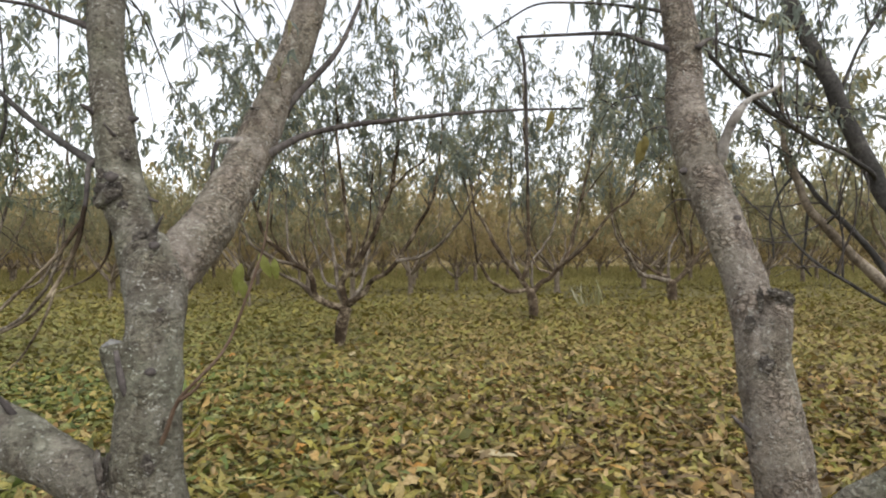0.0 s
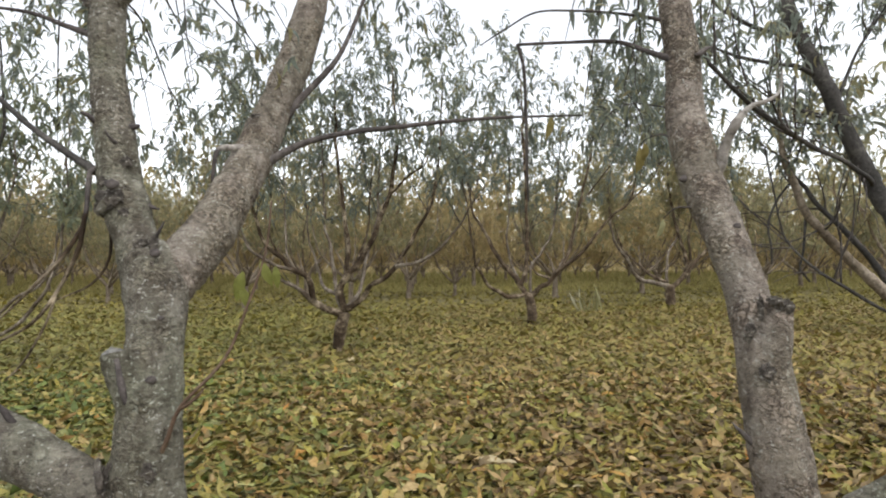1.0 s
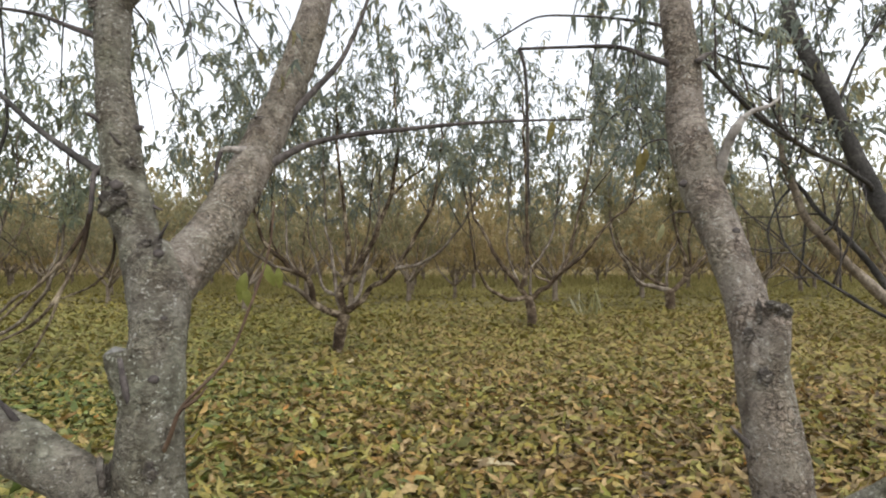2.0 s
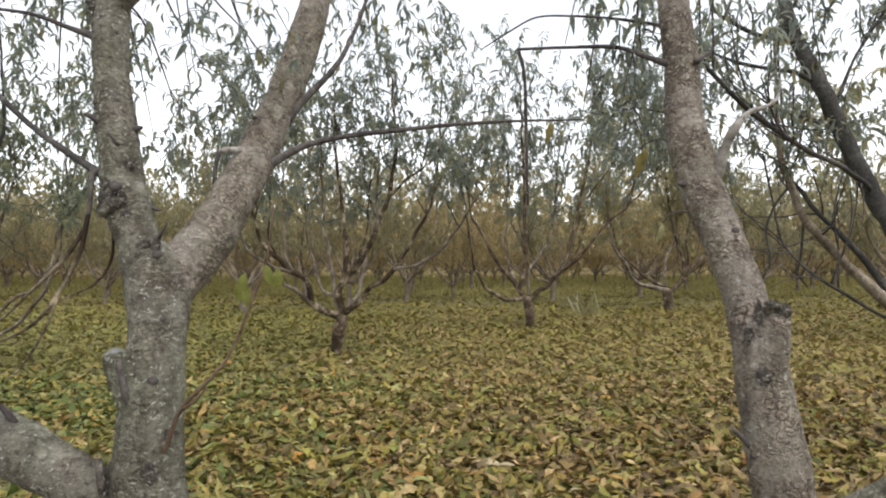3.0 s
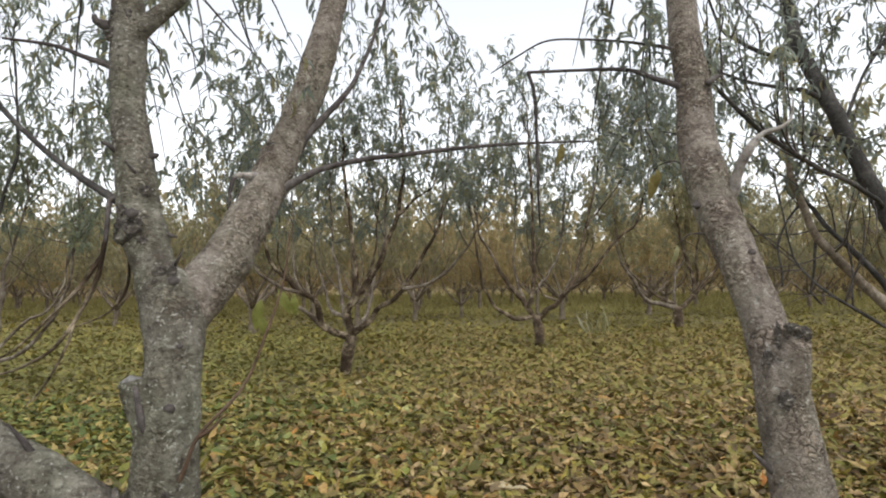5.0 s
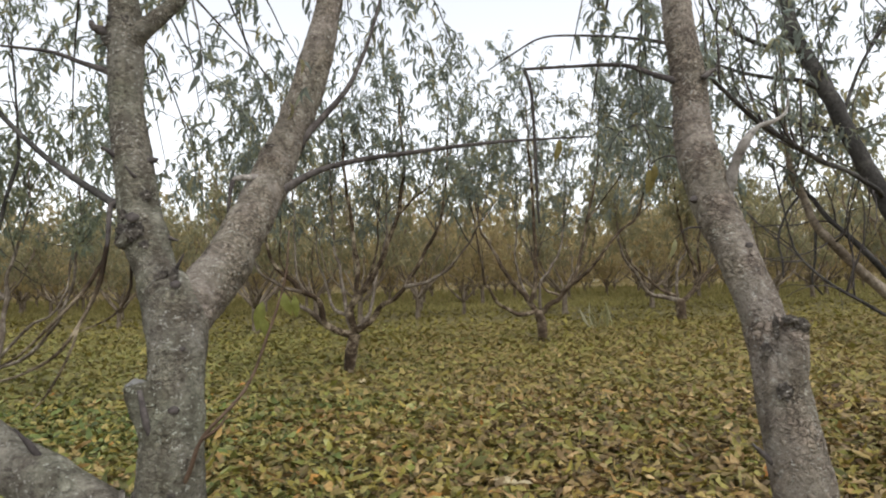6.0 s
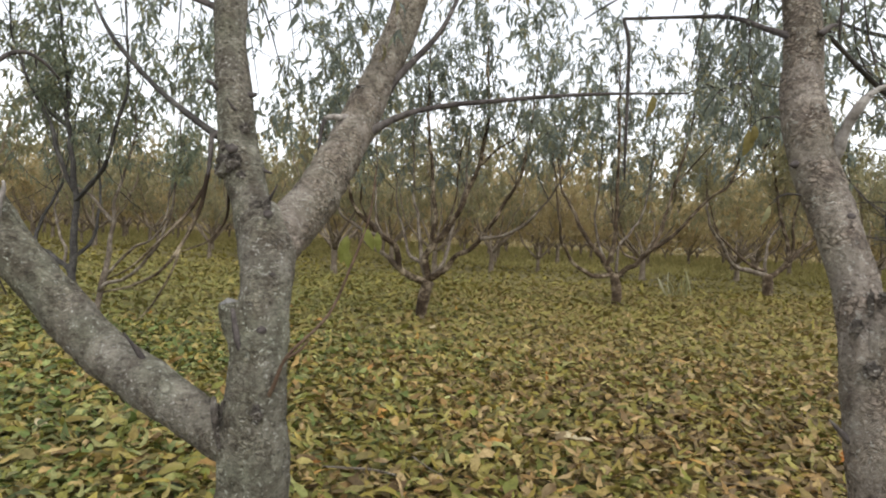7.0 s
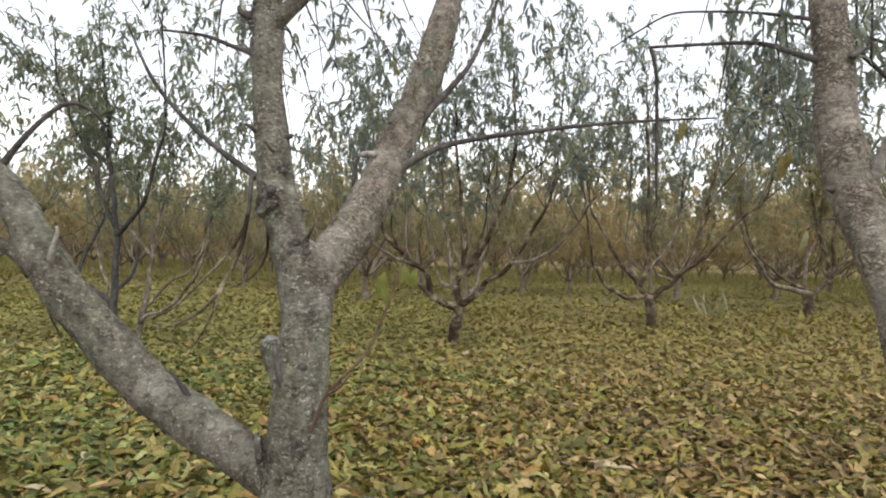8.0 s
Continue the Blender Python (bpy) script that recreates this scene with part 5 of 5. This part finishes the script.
t.limb([(3.06, 3.95, 0.45, 0.03), (2.979, 4.02, 0.739, 0.014), (2.742, 4.03, 0.843, 0.0123), (2.535, 4.05, 0.973, 0.0106), (2.319, 4.07, 1.126, 0.0089), (2.171, 4.08, 1.276, 0.0071), (2.129, 4.1, 1.413, 0.0054), (2.071, 4.13, 1.882, 0.004)], leafy=1)
t.limb([(2.508, 3.78, 1.591, 0.0148), (2.415, 3.68, 1.626, 0.0141), (2.194, 3.59, 1.71, 0.0135), (1.981, 3.49, 1.767, 0.0129), (1.806, 3.39, 1.819, 0.0123), (1.582, 3.29, 1.924, 0.0118), (1.396, 3.2, 2.025, 0.0112), (1.232, 3.1, 2.13, 0.0106)], leafy=1)
t.limb([(2.238, 3.9, 2.291, 0.0153), (2.101, 3.84, 2.316, 0.0134), (1.902, 3.78, 2.314, 0.0115), (1.708, 3.72, 2.328, 0.0097), (1.552, 3.66, 2.356, 0.0079), (1.432, 3.6, 2.376, 0.0062)], leafy=0.25)
t.limb([(2.203, 3.95, 2.543, 0.0172), (2.016, 3.86, 2.518, 0.0151), (1.837, 3.78, 2.528, 0.0131), (1.664, 3.69, 2.56, 0.0112), (1.528, 3.6, 2.587, 0.0094), (1.405, 3.52, 2.822, 0.004)], leafy=0.25)
t.limb([(2.41, 3.86, 1.959, 0.0101), (2.17, 3.8, 2.019, 0.0087), (2.001, 3.73, 2.036, 0.0073), (1.837, 3.66, 2.084, 0.006), (1.679, 3.6, 2.161, 0.0047)], leafy=0.5)
t.limb([(2.398, 4.25, 1.46, 0.0093), (2.366, 4.23, 1.237, 0.008), (2.328, 4.22, 1.089, 0.0068), (2.379, 4.2, 1.016, 0.0055)], leafy=0)
t.limb([(2.316, 4.27, 1.679, 0.0093), (2.215, 4.25, 1.573, 0.0084), (2.136, 4.24, 1.386, 0.0074), (2.147, 4.22, 1.237, 0.0065), (2.143, 4.2, 1.127, 0.0055)], leafy=0)
t.limb([(2.35, 3.86, 2.06, 0.011), (2.5, 3.88, 2.4, 0.009), (2.75, 3.95, 2.75, 0.006), (2.95, 4.05, 3.1, 0.003)], leafy=1.8)
t.limb([(3.1, 3.95, 0.55, 0.07), (3.5, 4.2, 1.2, 0.06), (3.9, 4.3, 2.2, 0.035), (4, 4.4, 3.2, 0.01)])
t.finish()


# ---- the rest of the orchard ----
def orchard_tree(seed, label, leaf, size, gap, count, zmin, detail=1.0, limbs=6, width=0.24, stations=2, bare=-1.0):
    rng = np.random.default_rng(seed)
    tree = thing("peach_tree", (0, 0, 0), label, "tree", "orchard trees")
    seg = 8 if detail > 0.6 else 5
    limb(tree, [(0, 0, -0.06, 0.09), (0.01, 0, 0.25, 0.062), (0.0, 0.01, 0.55, 0.066)], BARK_LIGHTENED, seg, 0.1, 0.06, "trunk")
    cr = Crown(seed + 100, 4 if detail > 0.6 else 3, 0.32 if detail > 0.6 else 0.6, bare, 5 if detail > 0.6 else 3)
    for i in range(limbs):
        a = 2 * math.pi * (i + rng.uniform(-0.3, 0.3)) / limbs
        out = np.array((math.cos(a), math.sin(a), 0.0))
        reach, top = rng.uniform(0.8, 1.5), rng.uniform(2.7, 3.6)
        rows = [(0, 0, 0.48, 0.04)]
        for s, zf in ((0.3, 0.12), (0.6, 0.3), (0.85, 0.6), (1.0, 1.0)):
            p = out * reach * s + rng.normal(0, 0.06, 3)
            rows.append((p[0], p[1], 0.5 + (top - 0.5) * zf, 0.036 * (1.1 - s * 0.9)))
        limb(tree, rows, BARK_LIGHTENED, seg, 0.2, 0.05, wobble=0.1)
        cr.clothe(rows, count, 0.5, 1.4, size, gap, 0.9, 0.5, 0.12, 0.009, zmin)
    cr.finish(tree, TWIG_RED, leaf, width, stations)
    return tree


near_kinds = [orchard_tree(31 + i, "vase-shaped peach tree with thinning olive foliage", LEAF_OLIVE_HAZY if i == 2 else LEAF_DULL, 0.21, 0.07, 13, 0.9, bare=1.2) for i in range(3)]
far_kinds = [orchard_tree(41 + i, "distant peach tree in a brown and olive autumn thicket", LEAF_OLIVE_HAZY, 0.4, 0.22, 9, 0.2, 0.4, 5, 0.3, 1, bare=0.3) for i in range(3)]


def plant():
    rng = np.random.default_rng(5)
    spots = [(0.47, 22.3), (-10.6, 19.8), (-13.5, 12.5), (12.5, 12.0), (23.2, 39.3), (8.0, 10.3)]
    for i in range(-16, 30):
        for j in range(-20, 22):
            x = 1.67 + 3.0 * i - 3.1 * j + rng.normal(0, 0.4)
            y = 11.73 + 3.4 * i + 2.8 * j + rng.normal(0, 0.4)
            if 20.5 < y < 66 and -1.16 * y < x < 0.84 * y and not (y < 33 and abs(x - 0.08 * y) < 0.27 * y and rng.random() < 0.5):
                spots.append((x, y))
    spots += [(-4.9, 15.6), (-2.7, 18.6)]
    used = set()
    for x, y in spots:
        kinds = near_kinds if y < 31 else far_kinds
        k = kinds[rng.integers(0, 3)]
        s = rng.uniform(0.9, 1.15) * (1.36 if y < 31 else 1.42)
        m = pose(x, y, 0, 0, 0, rng.uniform(0, 360))
        if k.name not in used:
            used.add(k.name)
            k.matrix_world = m
        else:
            copy_thing(k, m @ Matrix.Diagonal((s, s, s * rng.uniform(0.92, 1.08), 1)))


plant()


# ---- a pale weed clump and single leaves ----
def weed_clump():
    rng = np.random.default_rng(8)
    n = 18
    pos = np.stack([rng.normal(0, 0.15, n), rng.normal(0, 0.1, n), np.zeros(n)], 1)
    t = np.stack([rng.normal(0, 0.25, n), rng.normal(0, 0.25, n), np.ones(n)], 1)
    up = np.stack([rng.normal(0, 1, n), rng.normal(0, 1, n), np.zeros(n)], 1)
    L = rng.uniform(0.3, 0.85, n)
    ob = new("weed_clump", leaf_mesh("weed_clump", pos, t, up, L, L * 0.1, rng.uniform(0.2, 1.1, n), rng.uniform(0, 0.4, n), WEED_PALE))
    ob.location = (3.47, 14.7, 0.0)
    tagged(ob, "pale green tall weed clump in the leaf litter", "weed", kind="stuff")


weed_clump()


# ---- single things on the ground ----
def fallen_leaf(x, y, turn, length, wide, material, label, seed):
    bend = 0.4 + 0.5 * math.sin(seed * 1.7)
    me = leaf_mesh("fallen_leaf", np.zeros((1, 3)), np.array([(1.0, 0.0, 0.12)]), np.array([(0.1, 0.15, 1.0)]), np.array([length]), np.array([length * wide]), np.array([bend]), np.array([0.35]), material, 7, np.array([0.5 * math.cos(seed)]))
    ob = new("fallen_leaf", me)
    ob.matrix_world = pose(x, y, height(x, y) + 0.055, 0, 0, turn)
    tagged(ob, label, "leaf", "bright fallen leaves")


LEAF_TAN = leaf_material("fallen_leaf_tan", [(0.0, (0.4, 0.33, 0.19)), (1.0, (0.46, 0.39, 0.24))], 0.15)
for k, (x, y, turn, ln, m) in enumerate(((-0.905, 2.79, 60, 0.1, 1), (-0.155, 3.24, 120, 0.075, 1), (0.76, 3.42, 20, 0.1, 1), (0.95, 3.45, 160, 0.12, 1), (-0.37, 4.43, 75, 0.12, 1), (0.63, 3.29, 10, 0.13, 0), (0.33, 3.69, 170, 0.14, 0), (-0.53, 3.17, 5, 0.13, 0), (-0.63, 3.91, 30, 0.12, 0), (0.41, 3.67, 175, 0.15, 0), (-1.06, 7.23, 80, 0.16, 0), (2.08, 5.39, 15, 0.16, 0), (1.44, 5.4, 165, 0.15, 1), (0.95, 5.42, 0, 0.16, 0), (-2.42, 3.02, 150, 0.13, 0), (-2.45, 2.62, 20, 0.14, 0))):
    fallen_leaf(x, y, turn, ln, 0.4, LITTER_ORANGE if m else LEAF_TAN, "orange fallen leaf lying on the litter" if m else "pale tan curled leaf on the litter", k)


def fallen_twig(rows, label):
    x, y = rows[0][:2]
    v, f = tube([(a - x, b - y, c, r) for a, b, c, r in rows], 8, 0.03, 0.15)
    ob = new("fallen_twig", mesh_of("fallen_twig", v, f, BARK_BROWN))
    ob.location = (x, y, height(x, y))
    tagged(ob, label, "twig", "fallen twigs")


fallen_twig([(-0.9, 2.9, 0.05, 0.004), (-0.8, 2.885, 0.06, 0.006), (-0.67, 2.9, 0.058, 0.006), (-0.53, 2.88, 0.05, 0.004)], "grey-brown fallen twig lying on the leaves")
fallen_twig([(-0.52, 3.12, 0.06, 0.004), (-0.42, 3.0, 0.058, 0.0035), (-0.33, 2.93, 0.05, 0.002)], "thin brown fallen twig on the leaf litter")


# ---- leaves that lie on top of the carpet, one by one ----
def top_leaves(carpet, count):
    rng = np.random.default_rng(77)
    kinds = [leaf_mesh("leaf", np.zeros((1, 3)), np.array([(1.0, 0.0, 0.1)]), np.array([(0.1, 0.1, 1.0)]), np.array([1.0]), np.array([rng.uniform(0.22, 0.42)]), np.array([rng.normal(0.5, 0.8)]), np.array([rng.normal(0.3, 0.4)]), LITTER_SINGLE, 5, np.array([rng.normal(0, 0.7)]), 0.03 + 0.001 * k) for k in range(14)]
    for _ in range(count):
        y = rng.uniform(2.6, 4.6)
        x = rng.uniform(-0.8, 0.72) * y
        ob = new("leaf", kinds[rng.integers(0, len(kinds))])
        size = 0.12 * rng.uniform(0.6, 1.25)
        ob.matrix_world = pose(x, y, height(x, y) + rng.uniform(0.045, 0.065), rng.normal(0, 10), rng.normal(0, 8), rng.uniform(0, 360)) @ Matrix.Scale(size, 4)
        ob.parent = carpet


top_leaves(near_carpet, 290)
